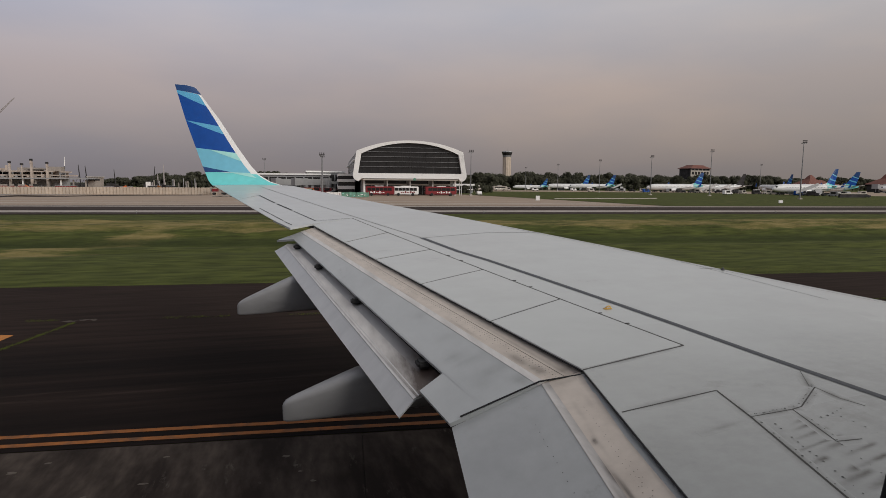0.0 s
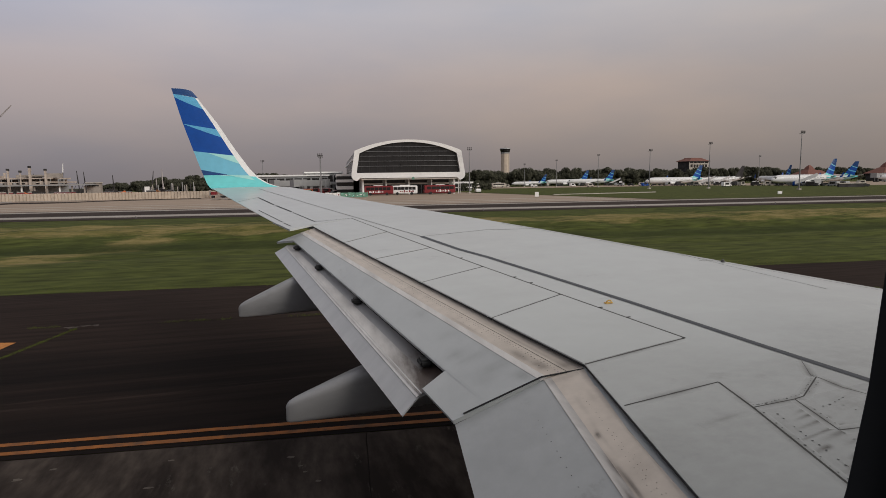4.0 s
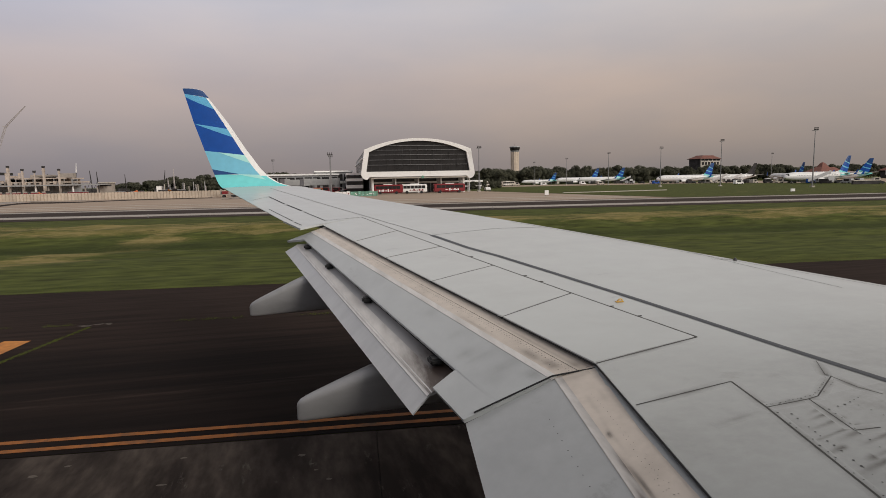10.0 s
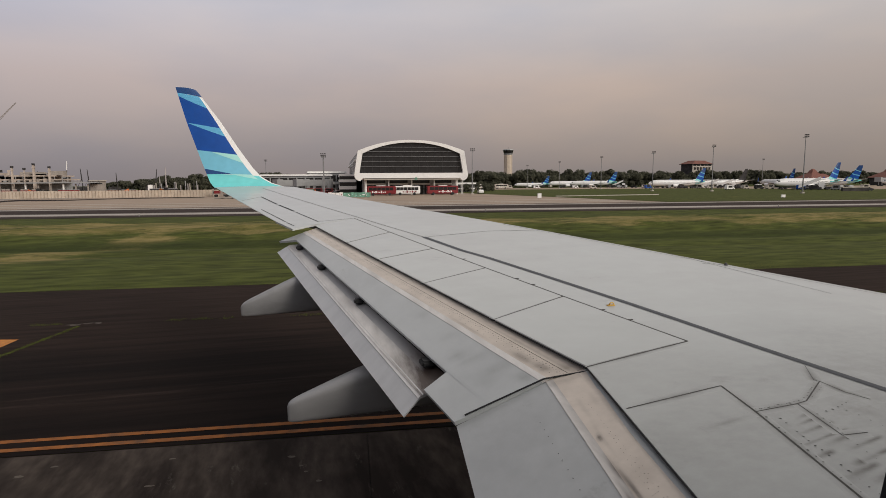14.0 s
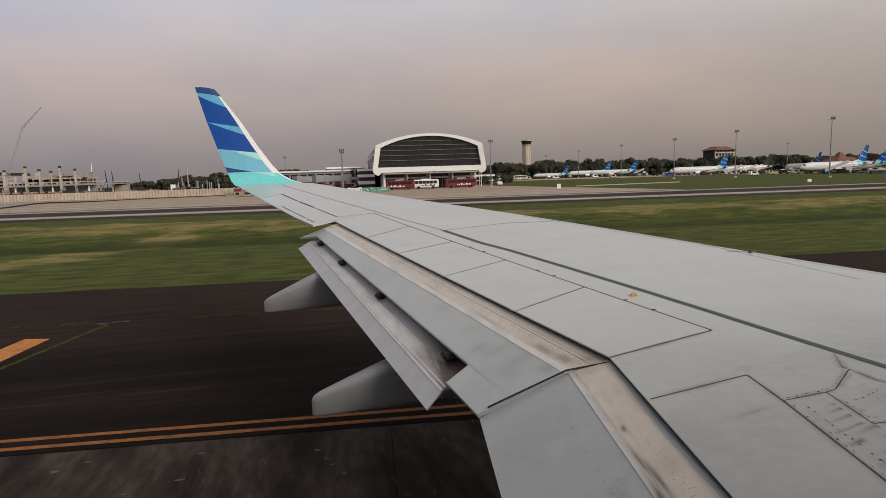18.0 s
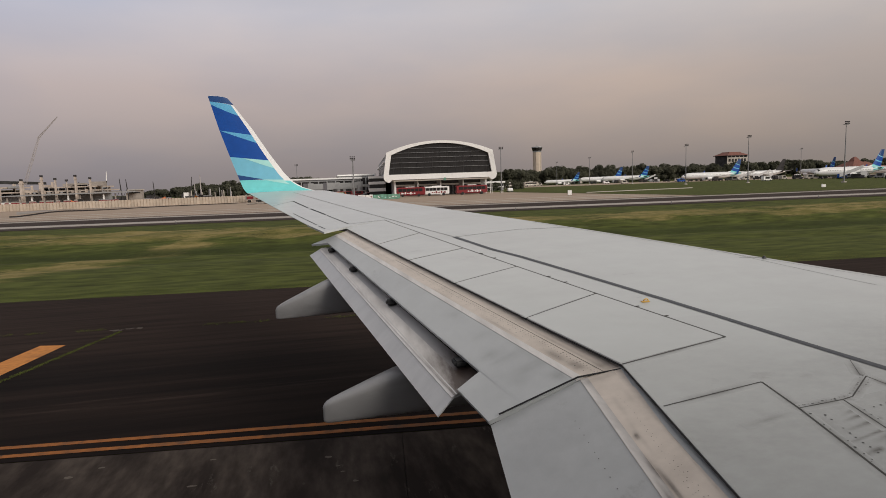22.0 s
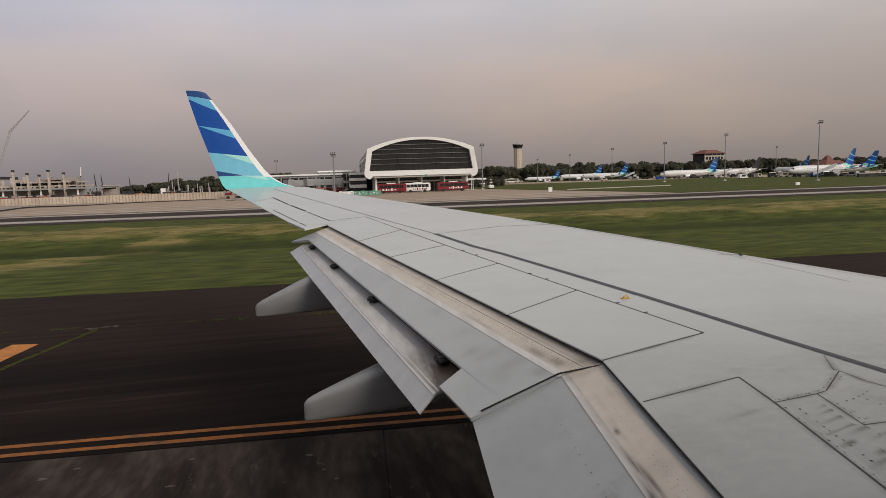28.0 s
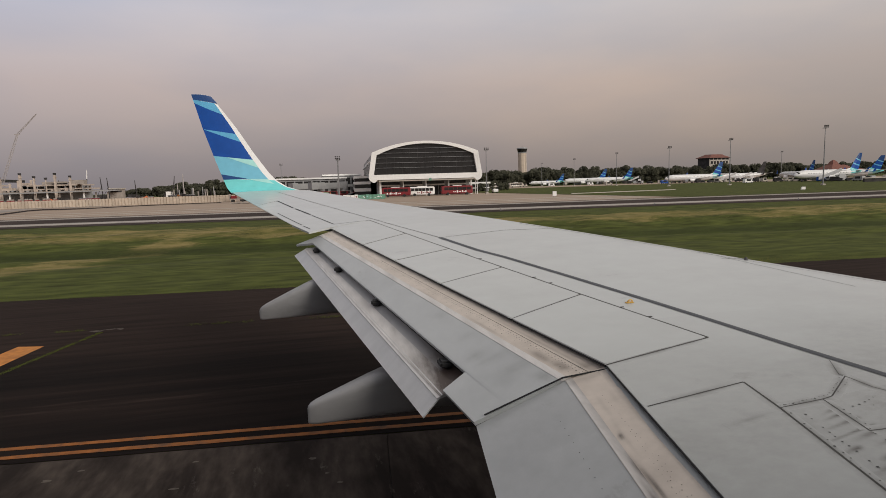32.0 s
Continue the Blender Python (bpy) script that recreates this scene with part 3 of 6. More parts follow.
# life-line hook
bm = bmesh.new()
p = on_wing(-5.58, 7.19)
ring = [(p[0] + 0.028 * math.cos(a), p[1] + 0.006 * math.sin(a * 2), p[2] + 0.018 + 0.015 * math.sin(a)) for a in [i * math.pi / 6 for i in range(12)]]
for a, b in zip(ring, ring[1:] + ring[:1]):
    bar(bm, a, b, 0.007, n=6)
box(bm, p[0] - 0.05, p[0] + 0.035, p[1] - 0.02, p[1] + 0.02, p[2], p[2] + 0.010)
part("hook", bm, mat("hook_yellow", (0.55, 0.33, 0.06), 0.5), wing, "yellow tie-down hook")
for x, y in ((-3.0, 8.48),):
    p = on_wing(x, y)
    part("vent_stub", bar(bmesh.new(), p, (p[0], p[1], p[2] + 0.035), 0.03, 0.015), M_SEAM, wing)

# flaps: fore strip, main panel and aft panel of the outboard flap, then the inboard flap
def flap_plate(name, pts, material, thick, nrm=(0.35, 0, -0.94), label="", parent=wing):
    return part(name, slab(bmesh.new(), pts, thick, Vector(nrm).normalized()), material, parent, label)


def soiled(name, quad, lift, material, parent, fn, nu=40, nv=16, label="", tuck=0.0):
    """A thin skin over a four-cornered plate, fine enough to carry smears; fn takes shares along and across; tuck sinks its last edge."""
    bm = bmesh.new()
    up = (Vector(quad[1]) - Vector(quad[0])).cross(Vector(quad[3]) - Vector(quad[0])).normalized()
    up = up if up.z > 0 else -up
    at = []
    g = []
    for i in range(nu + 1):
        g.append([])
        for j in range(nv + 1):
            p = Vector(lerp(lerp(quad[0], quad[1], i / nu), lerp(quad[3], quad[2], i / nu), j / nv)) + up * (lift - tuck * (j == nv))
            g[-1].append(bm.verts.new(p))
            at.append(fn(i / nu, j / nv))
    for i in range(nu):
        for j in range(nv):
            bm.faces.new((g[i][j], g[i + 1][j], g[i + 1][j + 1], g[i][j + 1]))
    ob = part(name, bm, material, parent, label, recalc=False)
    for d, v in zip(ob.data.attributes.new("soil_shade", "FLOAT", "POINT").data, at):
        d.value = v
    return ob


def blots(spots):
    """Soft streaks: each at (along, across) with a length and a width and a strength."""
    return lambda u, v: min(0.9, sum(k * math.exp(-((u - a) / lu) ** 2 - ((v - b) / lv) ** 2) for a, b, lu, lv, k in spots))


FLAP_DROP = 0.045
o_te, i_te = (-8.48, 12.19, wing_z(12.19) - FLAP_DROP), (-6.62, 5.83, wing_z(5.83) - FLAP_DROP)
o_in, i_in = (-8.38, 12.23, o_te[2] + 0.020), (-6.50, 5.92, i_te[2] + 0.018)
R0, R1 = (-8.67, 12.08, 3.09), (-6.97, 5.88, 2.32)
flap = part("outboard_flap", slab(bmesh.new(), [o_in, i_in, R1, R0], 0.05), M_BEIGE, wing, "outboard flap with worn beige fore strip")
T0, T1, T2, T3, T4 = (-9.10, 12.30, 2.92), (-8.82, 11.94, 2.97), (-7.60, 6.68, 2.20), (-7.83, 6.63, 2.07), (-7.71, 6.05, 1.98)
flap_plate("main_panel", [R0, T0, T1, T2, T3, T4, R1], M_FLAP, 0.035, parent=flap, label="grey main flap panel")
panel_streaks = blots([(0.80, 0.30, 0.012, 0.30, 0.12), (0.86, 0.62, 0.010, 0.22, 0.20), (0.885, 0.45, 0.008, 0.30, 0.16), (0.93, 0.35, 0.012, 0.30, 0.22), (0.95, 0.70, 0.010, 0.20, 0.15), (0.70, 0.25, 0.015, 0.22, 0.10),
                       (0.55, 0.30, 0.02, 0.3, 0.07), (0.975, 0.15, 0.012, 0.12, 0.35), (0.90, 0.07, 0.05, 0.06, 0.14), (0.6, 0.06, 0.12, 0.05, 0.08)])
soiled("main_panel_skin", [R0, R1, lerp(R1, T4, 0.63), T1], 0.0006, M_FLAP, flap, lambda u, v: panel_streaks(u, v) * min(1.0, 4 * (1 - v)), 120, 16, "streaked grey paint of the main flap", 0.0014)
def strip3(name, a, b, wa, lift, material, parent, aft=(-0.93, 0.0, -0.37)):
    """A narrow raised band along a-b."""
    v, up = Vector(aft) * wa, Vector((0, 0, lift))
    return part(name, slab(bmesh.new(), [Vector(a) + up, Vector(b) + up, Vector(b) + up + v, Vector(a) + up + v], 0.008), material, parent)
strip3("edge_band", (R0[0] + 0.03, R0[1], R0[2] + 0.01), (R1[0] + 0.03, R1[1], R1[2] + 0.01), 0.062, 0.004, M_RIDGE, flap)
soiled("fore_strip_skin", [o_in, i_in, R1, R0], 0.002, M_BEIGE, flap, blots([(0.93, 0.80, 0.02, 0.10, 0.6), (0.97, 0.75, 0.012, 0.12, 0.7), (0.80, 0.86, 0.05, 0.05, 0.35), (0.62, 0.9, 0.06, 0.05, 0.25), (0.5, 0.42, 0.5, 0.03, 0.22), (0.9, 0.45, 0.1, 0.04, 0.3), (0.3, 0.88, 0.10, 0.05, 0.2), (0.985, 0.4, 0.01, 0.2, 0.4)]), 80, 20)
bm = bmesh.new()
for row, n in ((0.50, 150), (0.57, 150), (0.72, 60)):
    for i in range(n):
        q = Vector(lerp(lerp(o_te, i_te, (i + rnd.random() * .3) / n), lerp(R0, R1, (i + .1) / n), row)) + Vector((0, 0, 0.0105))
        r = rnd.choice((0.0045, 0.006, 0.008))
        bm.faces.new([bm.verts.new((q.x + r * math.cos(a), q.y + r * math.sin(a), q.z)) for a in (0, 1.26, 2.5, 3.77, 5.03)])
tagged(part("flap_rivets", bm, M_SEAM, flap, recalc=False), kind="stuff")
soiled("strip_seam", [lerp(lerp(o_in, i_in, 0.35), lerp(R0, R1, 0.35), 0.535), lerp(i_in, R1, 0.535), lerp(i_in, R1, 0.548), lerp(lerp(o_in, i_in, 0.35), lerp(R0, R1, 0.35), 0.545)], 0.004, M_SEAM, flap, lambda u, v: 0.0, 12, 1)
A0, A1 = (-8.94, 12.12, 2.86), (-7.85, 6.68, 1.99)
N0, N1 = (-8.76, 11.98, 2.89), (-7.52, 6.70, 2.08)
E0, E1 = (-9.14, 12.28, 2.73), (-8.02, 6.66, 1.82)
aft = flap_plate("aft_flap_nose", [N0, lerp(N0, N1, 0.72), N1, A1, lerp(A0, A1, 0.72), A0], M_NOSE, 0.022, parent=wing, label="worn nose of the aft flap")
# brown dirt inboard; darkening towards the main panel is recess shade in the colour
soiled("nose_skin", [N0, N1, A1, A0], 0.003, M_NOSE, aft, lambda u, v: 0.30 * max(0.0, u - 0.45) * (1 - v) + 1.5 * max(0.0, (u - 0.76) / 0.24) ** 1.4 * (1.05 - 0.55 * v) + 0.10 * max(0.0, 0.4 - v), 60, 12)
soiled("pale_nose_band", [lerp(A0, N0, 0.50), lerp(A1, N1, 0.57), lerp(A1, N1, 0.0), lerp(A0, N0, 0.0)], 0.007, M_RIDGE, aft, lambda u, v: 0.12 + 0.10 * math.sin(37 * u) * math.sin(23 * u + 1) + 1.3 * max(0.0, (u - 0.74) / 0.26) ** 1.3 * (1 - 0.6 * v), 60, 4, "pale worn band along the nose")
soiled("scratch_line", [lerp(A0, N0, 0.17), lerp(A1, N1, 0.10), lerp(A1, N1, 0.075), lerp(A0, N0, 0.14)], 0.009, M_AFT, aft, lambda u, v: 0.0, 4, 2)
flap_plate("aft_panel", [A0, A1, E1, E0], M_AFT, 0.014, (0.55, 0, -0.83), parent=aft, label="grey aft flap panel")
strip3("edge_band", (A0[0] + 0.025, A0[1], A0[2] + 0.012), (A1[0] + 0.025, A1[1], A1[2] + 0.012), 0.060, 0.004, M_RIDGE, aft, (-0.85, 0, -0.5))
# near-black sheet standing in for the shade behind the aft flap, and its brackets
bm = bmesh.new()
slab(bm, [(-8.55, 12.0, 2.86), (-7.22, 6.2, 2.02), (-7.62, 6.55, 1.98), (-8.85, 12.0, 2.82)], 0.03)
part("gap_shade_sheet", bm, M_DARK, wing, "near-black sheet for the shaded gap between the flap panels")
for s in (0.05, 0.275, 0.57, 0.92):
    q = lerp(lerp(T1, T2, s), lerp(N0, N1, s), 0.5)
    bm = bmesh.new()
    box(bm, q[0] - 0.10, q[0] + 0.03, q[1] - 0.06 - 0.05 * (s > 0.9), q[1] + 0.06, q[2] - 0.06, q[2] + 0.01)
    bmesh.ops.bevel(bm, geom=bm.edges[:], offset=0.02, segments=2, affect="EDGES")
    part("flap_bracket", bm, M_DARK, wing, "black flap bracket")
# seal between the flaps, and the inboard flap
bm = bmesh.new()
for a, b in (((-7.62, 6.04, 2.035), (-6.98, 5.89, 2.335)), ((-6.98, 5.89, 2.335), (-6.60, 5.84, 2.385))):
    bar(bm, a, b, 0.0075, n=8)
part("flap_seal", bm, M_DARK, wing, "black rubber seal")
I0, I1 = (-6.97, 5.87, 2.31), (-7.50, 2.1, 1.885)
F0, F1 = (-6.52, 5.89, 2.412), (-7.02, 2.1, 1.995)
NOSE = ((0.0, 0.20), (0.03, 0.22), (0.09, 0.265), (0.10, 0.245), (0.14, 0.265), (0.20, 0.295), (0.26, 0.32), (0.345, 0.315), (0.45, 0.30), (0.7, 0.30), (1.0, 0.30))


def fore(u, v, up=0.004):
    """A point of the inboard fore strip: u from the kink inboard, v from its front to the ridge."""
    return Vector(lerp(lerp(F0, F1, u), lerp(I0, I1, u), v)) + Vector((0, 0, up))


part_in = part("inboard_flap", slab(bmesh.new(), [fore(u, v - 0.02, 0.0) for u, v in NOSE] + [I1, I0], 0.05), M_BEIGE, wing, "inboard flap with worn beige fore strip")
# the grey nose rolls down under the wing's rear edge
bm = bmesh.new()
loft(bm, [[fore(u, v + 0.01 - 0.075 * k, 0.003 - 0.0045 * k ** 1.7) for k in range(6)] + [fore(u, v - 0.02 - 0.06 * k, -0.03 - 0.0045 * k ** 1.7) for k in range(5, -1, -1)] for u, v in NOSE])
part("grey_nose", bm, M_FLAP, part_in, "dull grey rolled nose of the flap")
J0, J1 = (-7.69, 6.05, 1.945), (-8.30, 2.1, 1.50)
wear(flap_plate("main_panel", [I0, J0, J1, I1], M_FLAP, 0.04, parent=part_in, label="darker grey main flap panel"), lambda c: 0.16, "soil_shade")
smears = blots([(0.244, 0.78, 0.010, 0.035, 0.75), (0.25, 0.74, 0.05, 0.03, 0.15), (0.325, 0.86, 0.03, 0.025, 0.35), (0.36, 0.83, 0.03, 0.030, 0.5), (0.40, 0.80, 0.05, 0.030, 0.7), (0.43, 0.90, 0.05, 0.035, 0.6), (0.52, 0.82, 0.06, 0.05, 0.6),
                (0.62, 0.80, 0.05, 0.06, 0.4), (0.75, 0.85, 0.08, 0.06, 0.5), (0.02, 0.5, 0.012, 0.5, 0.25), (0.14, 0.70, 0.05, 0.04, 0.12), (0.12, 0.45, 0.04, 0.06, 0.12)])
soiled("fore_strip_skin", [fore(0, 0.36), fore(1, 0.36), fore(1, 1), fore(0, 1)], 0.0, M_BEIGE, part_in, lambda u, v: smears(u, 0.36 + 0.64 * v), 120, 24)
soiled("pale_ridge_band", [fore(0, 0.86), fore(1, 0.86), fore(1, 1.0), fore(0, 1.0)], 0.003, M_RIDGE, part_in, lambda u, v: min(0.9, 0.10 + 0.3 * (1 - v) + smears(u, 0.85 + 0.1 * v)), 120, 4, "pale worn band along the ridge")
bm = bmesh.new()
for u0, v0, u1, v1, n in ((0.10, 0.60, 0.24, 0.575, 9), (0.24, 0.61, 0.62, 0.68, 24), (0.235, 0.565, 0.62, 0.555, 24), (0.32, 0.52, 0.5, 0.50, 7), (0.36, 0.60, 0.6, 0.61, 9)):
    for i in range(n):
        f = (i + rnd.random() * 0.4) / n
        q = fore(u0 + (u1 - u0) * f, v0 + (v1 - v0) * f + rnd.uniform(-0.012, 0.012), 0.006)
        r = rnd.choice((0.002, 0.003, 0.004))
        bm.faces.new([bm.verts.new((q.x + r * math.cos(t), q.y + r * math.sin(t), q.z)) for t in (0, 1.26, 2.5, 3.77, 5.03)])
for i in range(14):
    q = Vector(lerp(lerp(lerp(I0, I1, 0.12), lerp(J0, J1, 0.12), 0.25), lerp(lerp(I0, I1, 0.5), lerp(J0, J1, 0.5), 0.22), (i + rnd.random() * 0.4) / 14)) + Vector((0, 0, 0.009))
    bm.faces.new([bm.verts.new((q.x + 0.005 * math.cos(t), q.y + 0.005 * math.sin(t), q.z)) for t in (0, 1.26, 2.5, 3.77, 5.03)])
tagged(part("flap_rivets", bm, M_SEAM, part_in, recalc=False), kind="stuff")


# flap track fairings: canoe bodies
def fairing(tail_x, y, z_top, z_low, rise, length):
    """Canoe body: narrow keel, rounded top that climbs from a blunt tail to the wing."""
    bm = bmesh.new()
    rings = []
    tail = ((0.0, 0.055, 0.5), (0.012, 0.030, 0.75), (0.04, 0.010, 0.92), (0.10, 0.002, 1.0))
    for d, inset, slim in tail + tuple((length * k / 14, 0.0, 1.0) for k in range(1, 15)):
        top = z_top + rise * min(d, 0.8) + 0.22 * max(0, d - 0.8) - inset
        low = z_low + 0.025 * d + 0.5 * inset
        w = (0.045 + 0.135 * min(1, d / 0.9) ** 0.7) * slim
        c, h = (top + low) / 2, (top - low) / 2
        ring = []
        for i in range(20):
            a = 2 * math.pi * i / 20
            ca, sa = math.cos(a), math.sin(a)
            up = abs(sa) ** 0.42 * (1 if sa >= 0 else -1)
            ring.append((tail_x + d, y + w * (1 - 0.30 * max(0.0, 0.7 - up)) * abs(ca) ** 0.42 * (1 if ca >= 0 else -1), c + h * up))
        rings.append(ring)
    return part("flap_track_fairing", loft(bm, rings), M_FAIR, wing, "pale grey canoe-shaped fairing", smooth=True)


fairing(-9.70, 11.0, 2.10, 1.895, 0.46, 2.3)
fairing(-9.05, 8.0, 1.575, 1.335, 0.37, 2.3)

# winglet
WL = ((0.00, 3.80, 16.98, -8.74, -10.58), (0.04, 3.845, 17.10, -9.00, -10.64), (0.09, 3.93, 17.19, -9.26, -10.71), (0.15, 4.08, 17.25, -9.50, -10.77),
      (0.24, 4.30, 17.30, -9.70, -10.85), (0.42, 4.80, 17.40, -10.04, -11.02), (0.67, 5.44, 17.52, -10.43, -11.23), (1.00, 6.29, 17.655, -10.99, -11.46))


def winglet(u, s, out=0.0):
    """Point of the winglet: u from trailing to leading edge, s from root to top, out: off the inboard face."""
    for a, b in zip(WL, WL[1:]):
        if s <= b[0]:
            f = (s - a[0]) / (b[0] - a[0])
            z, y, xl, xt = (p + (q - p) * f for p, q in zip(a[1:], b[1:]))
            dz, dy = b[1] - a[1], b[2] - a[2]
            n = math.hypot(dz, dy)
            z -= 0.06 * u ** 3 * max(0.0, (s - 0.88) / 0.12)
            return (xt + (xl - xt) * u, y - out * dz / n, z + out * dy / n)


bm = bmesh.new()
rings = []
for row in WL:
    s, r = row[0], []
    th = 0.035 + 0.05 * (1 - s)
    for k in range(11):
        u = k / 10
        r.append(winglet(u, s, 0.010 * math.sin(math.pi * u)))
    for k in range(10, 0, -1):
        u = k / 10 - 0.05
        r.append(winglet(u, s, -th * math.sin(math.pi * max(0.02, u)) ** 0.6))
    rings.append(r)
fin = part("winglet", loft(bm, rings), M_WHITE, wing, "upswept winglet with blue and turquoise bands")


def band(material, u0, u1, hi, lo, out=0.012, name="livery_band"):
    bm = bmesh.new()
    n, m_ = 8, 6
    g = [[bm.verts.new(winglet(u0 + (u1 - u0) * i / n, (lo[0] + (lo[1] - lo[0]) * i / n) * (1 - j / m_) + (hi[0] + (hi[1] - hi[0]) * i / n) * j / m_, out + 0.010 * math.sin(math.pi * (u0 + (u1 - u0) * i / n)))) for j in range(m_ + 1)] for i in range(n + 1)]
    for i in range(n):
        for j in range(m_):
            bm.faces.new((g[i][j], g[i + 1][j], g[i + 1][j + 1], g[i][j + 1]))
    bmesh.ops.remove_doubles(bm, verts=bm.verts, dist=0.0005)
    return part(name, bm, material, fin)


LEU = 0.86
band(M_TAIL, 0, 0.985, (0.998, 0.998), (0.945, 0.915), 0.003)
band(M_BLUE, 0, LEU, (0.945, 0.915), (0.915, 0.80), 0.003)
band(M_NAVY, 0, LEU, (0.915, 0.80), (0.66, 0.61), 0.003)
band(M_BLUE, 0, LEU, (0.66, 0.61), (0.66, 0.53), 0.003)
band(M_NAVY, 0, LEU, (0.66, 0.53), (0.40, 0.36), 0.003)
band(M_LIGHTBLUE, 0, LEU, (0.40, 0.36), (0.20, 0.155), 0.003)
band(M_PALE, 0.30, LEU, (0.385, 0.358), (0.385, 0.285), 0.006)
band(M_TAIL, 0, 0.45, (0.235, 0.185), (0.178, 0.180), 0.006)
band(M_AQUA, 0, LEU + .1, (0.185, 0.16), (0.02, 0.01), 0.005)
band(M_PALE, 0.45, LEU, (0.180, 0.172), (0.180, 0.12), 0.008)
band(M_SKIN, 0, 1.0, (0.02, 0.01), (0.0, 0.0), 0.004)

# ---- the ground ----
def sheet(name, x0, x1, y0, y1, z, material, label, category, nx=1, ny=1, height=None):
    bm = bmesh.new()
    g = [[bm.verts.new((x0 + (x1 - x0) * i / nx, y0 + (y1 - y0) * j / ny, z)) for j in range(ny + 1)] for i in range(nx + 1)]
    if height:
        for col in g:
            for v in col:
                v.co.z = height(v.co.x, v.co.y)
    else:
        for v in bm.verts:
            v.co.z -= fall(v.co.y)
    for v in bm.verts:
        v.co.x, v.co.y = road(v.co.x, v.co.y)
    for i in range(nx):
        for j in range(ny):
            bm.faces.new((g[i][j], g[i + 1][j], g[i + 1][j + 1], g[i][j + 1]))
    return tagged(part(name, bm, material), label, category, kind="structure")


def turf(x, y):
    """Uneven verge between the pavements: a shallow drain with a low straw-grown bank behind it."""
    f = min(1, max(0, (y - 25.8) / 3)) * min(1, max(0, (77 - y) / 3))
    n = noise.noise(Vector((x * 0.05, y * 0.11, 0))) * 0.16 + noise.noise(Vector((x * 0.2, y * 0.4, 3))) * 0.07
    bend = 1.2 * noise.noise(Vector((x * 0.025, 0, 7)))
    drain = -0.45 * math.exp(-((y - 42.5 - bend) / 2.0) ** 2) - 0.15 * math.exp(-((y - 36.0 - 2 * bend) / 1.5) ** 2)
    d = y - 45.5 - bend
    bank = 0.62 * min(1.0, max(0.0, d / 4.0)) * min(1.0, max(0.0, (17.0 - d) / 8.0))
    hump = 0.22 * noise.noise(Vector((x * 0.35, y * 0.45, 11))) * math.exp(-((y - 52) / 6.0) ** 2)
    return 0.006 + f * (0.024 + n + drain + bank + hump) - fall(y)


def dry(x, y):
    """Straw belt along the bank, pale at its far rim, with a few thin streaks in the green."""
    v = across(x, y)
    w = 1.6 * noise.noise(Vector((x * 0.025, v * 0.05, 4))) + 0.9 * noise.noise(Vector((x * 0.12, v * 0.2, 8)))
    belt_in = min(1.0, (7.2 - abs(v - 54.0 + w)) / 1.6)
    rim = 0.5 * math.exp(-((v - 59.5 + w) / 0.9) ** 2) + 0.4 * math.exp(-((v - 48.3 + w) / 0.7) ** 2)
    streak = 1.5 * noise.noise(Vector((x * 0.018, v * 0.55, 21))) - 0.52
    # a dry branch that bends back to the taxiway
    a, b = Vector((-18.0, 48.0)), Vector((-28.0, 29.0))
    p, d = Vector((x, y)), b - a
    f = max(0.0, min(1.0, (p - a).dot(d) / d.dot(d)))
    branch = 1 - (p - a - d * f).length / (2.8 + 1.2 * f)
    return max(-0.16, min(0.20, max(0.22 * branch, 0.155 * belt_in + 0.05 * rim + (0.13 * streak if v < 46 else -0.01))))


def drain_shade(x, y):
    """Drain shade put into the grass colour, with thin dark lines before it."""
    v = across(x, y)
    bend = 1.2 * noise.noise(Vector((x * 0.025, 0, 7)))
    k = 0.75 * math.exp(-((v - 44.0 - bend) / 1.1) ** 2) + 0.5 * math.exp(-((v - 41.0 - bend) / 0.8) ** 2) * max(0.0, 0.5 + 2 * noise.noise(Vector((x * 0.05, 3, 3))))
    return min(0.85, k + 0.45 * max(0.0, noise.noise(Vector((x * 0.03, v * 0.7, 27))) - 0.1) * (v < 46))


sheet("ground", -4800, 4800, -4800, 4800, -0.75, M_GRASS, "flat green airfield ground", "ground", 8, 8)
sheet("grass_verge", -420, 640, 25.1, 78.2, 0, M_GRASS, "mown grass verge with straw-coloured streaks", "grass", 1000, 76, turf)
wear(bpy.data.objects["grass_verge"], lambda c: dry(c.x, c.y))
wear(bpy.data.objects["grass_verge"], lambda c: drain_shade(c.x, c.y), "soil_shade")
wear(bpy.data.objects["ground"], lambda c: -0.06)
sheet("runway", -420, 640, 10.62, 25.6, 0.0, M_ASPHALT, "dark tyre-streaked asphalt of the taxiway", "asphalt", 1, 15)
wear(bpy.data.objects["runway"], lambda c: 0.18 * max(-0.7, min(1.0, (16.5 - across(c.x, c.y)) / 2.5)))
sheet("taxiway_shoulder", -600, 900, 77.8, 83.0, 0.04, M_SHOULDER, "dark asphalt shoulder beside the grass", "asphalt")
sheet("concrete_strip", -600, 900, 83.0, 89.0, 0.04, M_STRIP, "pale concrete strip along the taxiway", "concrete")
sheet("taxiway", -600, 900, 89.0, 102.0, 0.04, M_SHOULDER, "dark asphalt taxiway", "asphalt")
sheet("edge_strip", -600, 900, 102.0, 106.5, 0.04, M_STRIP, "pale concrete strip along the taxiway", "concrete")
bm = bmesh.new()
bm.faces.new([bm.verts.new((*road(u, v), 0.09 - fall(v))) for u, v in ((60, 106.5), (900, 106.5), (900, 231), (223, 231), (201, 324), (38, 341), (40, 256))])
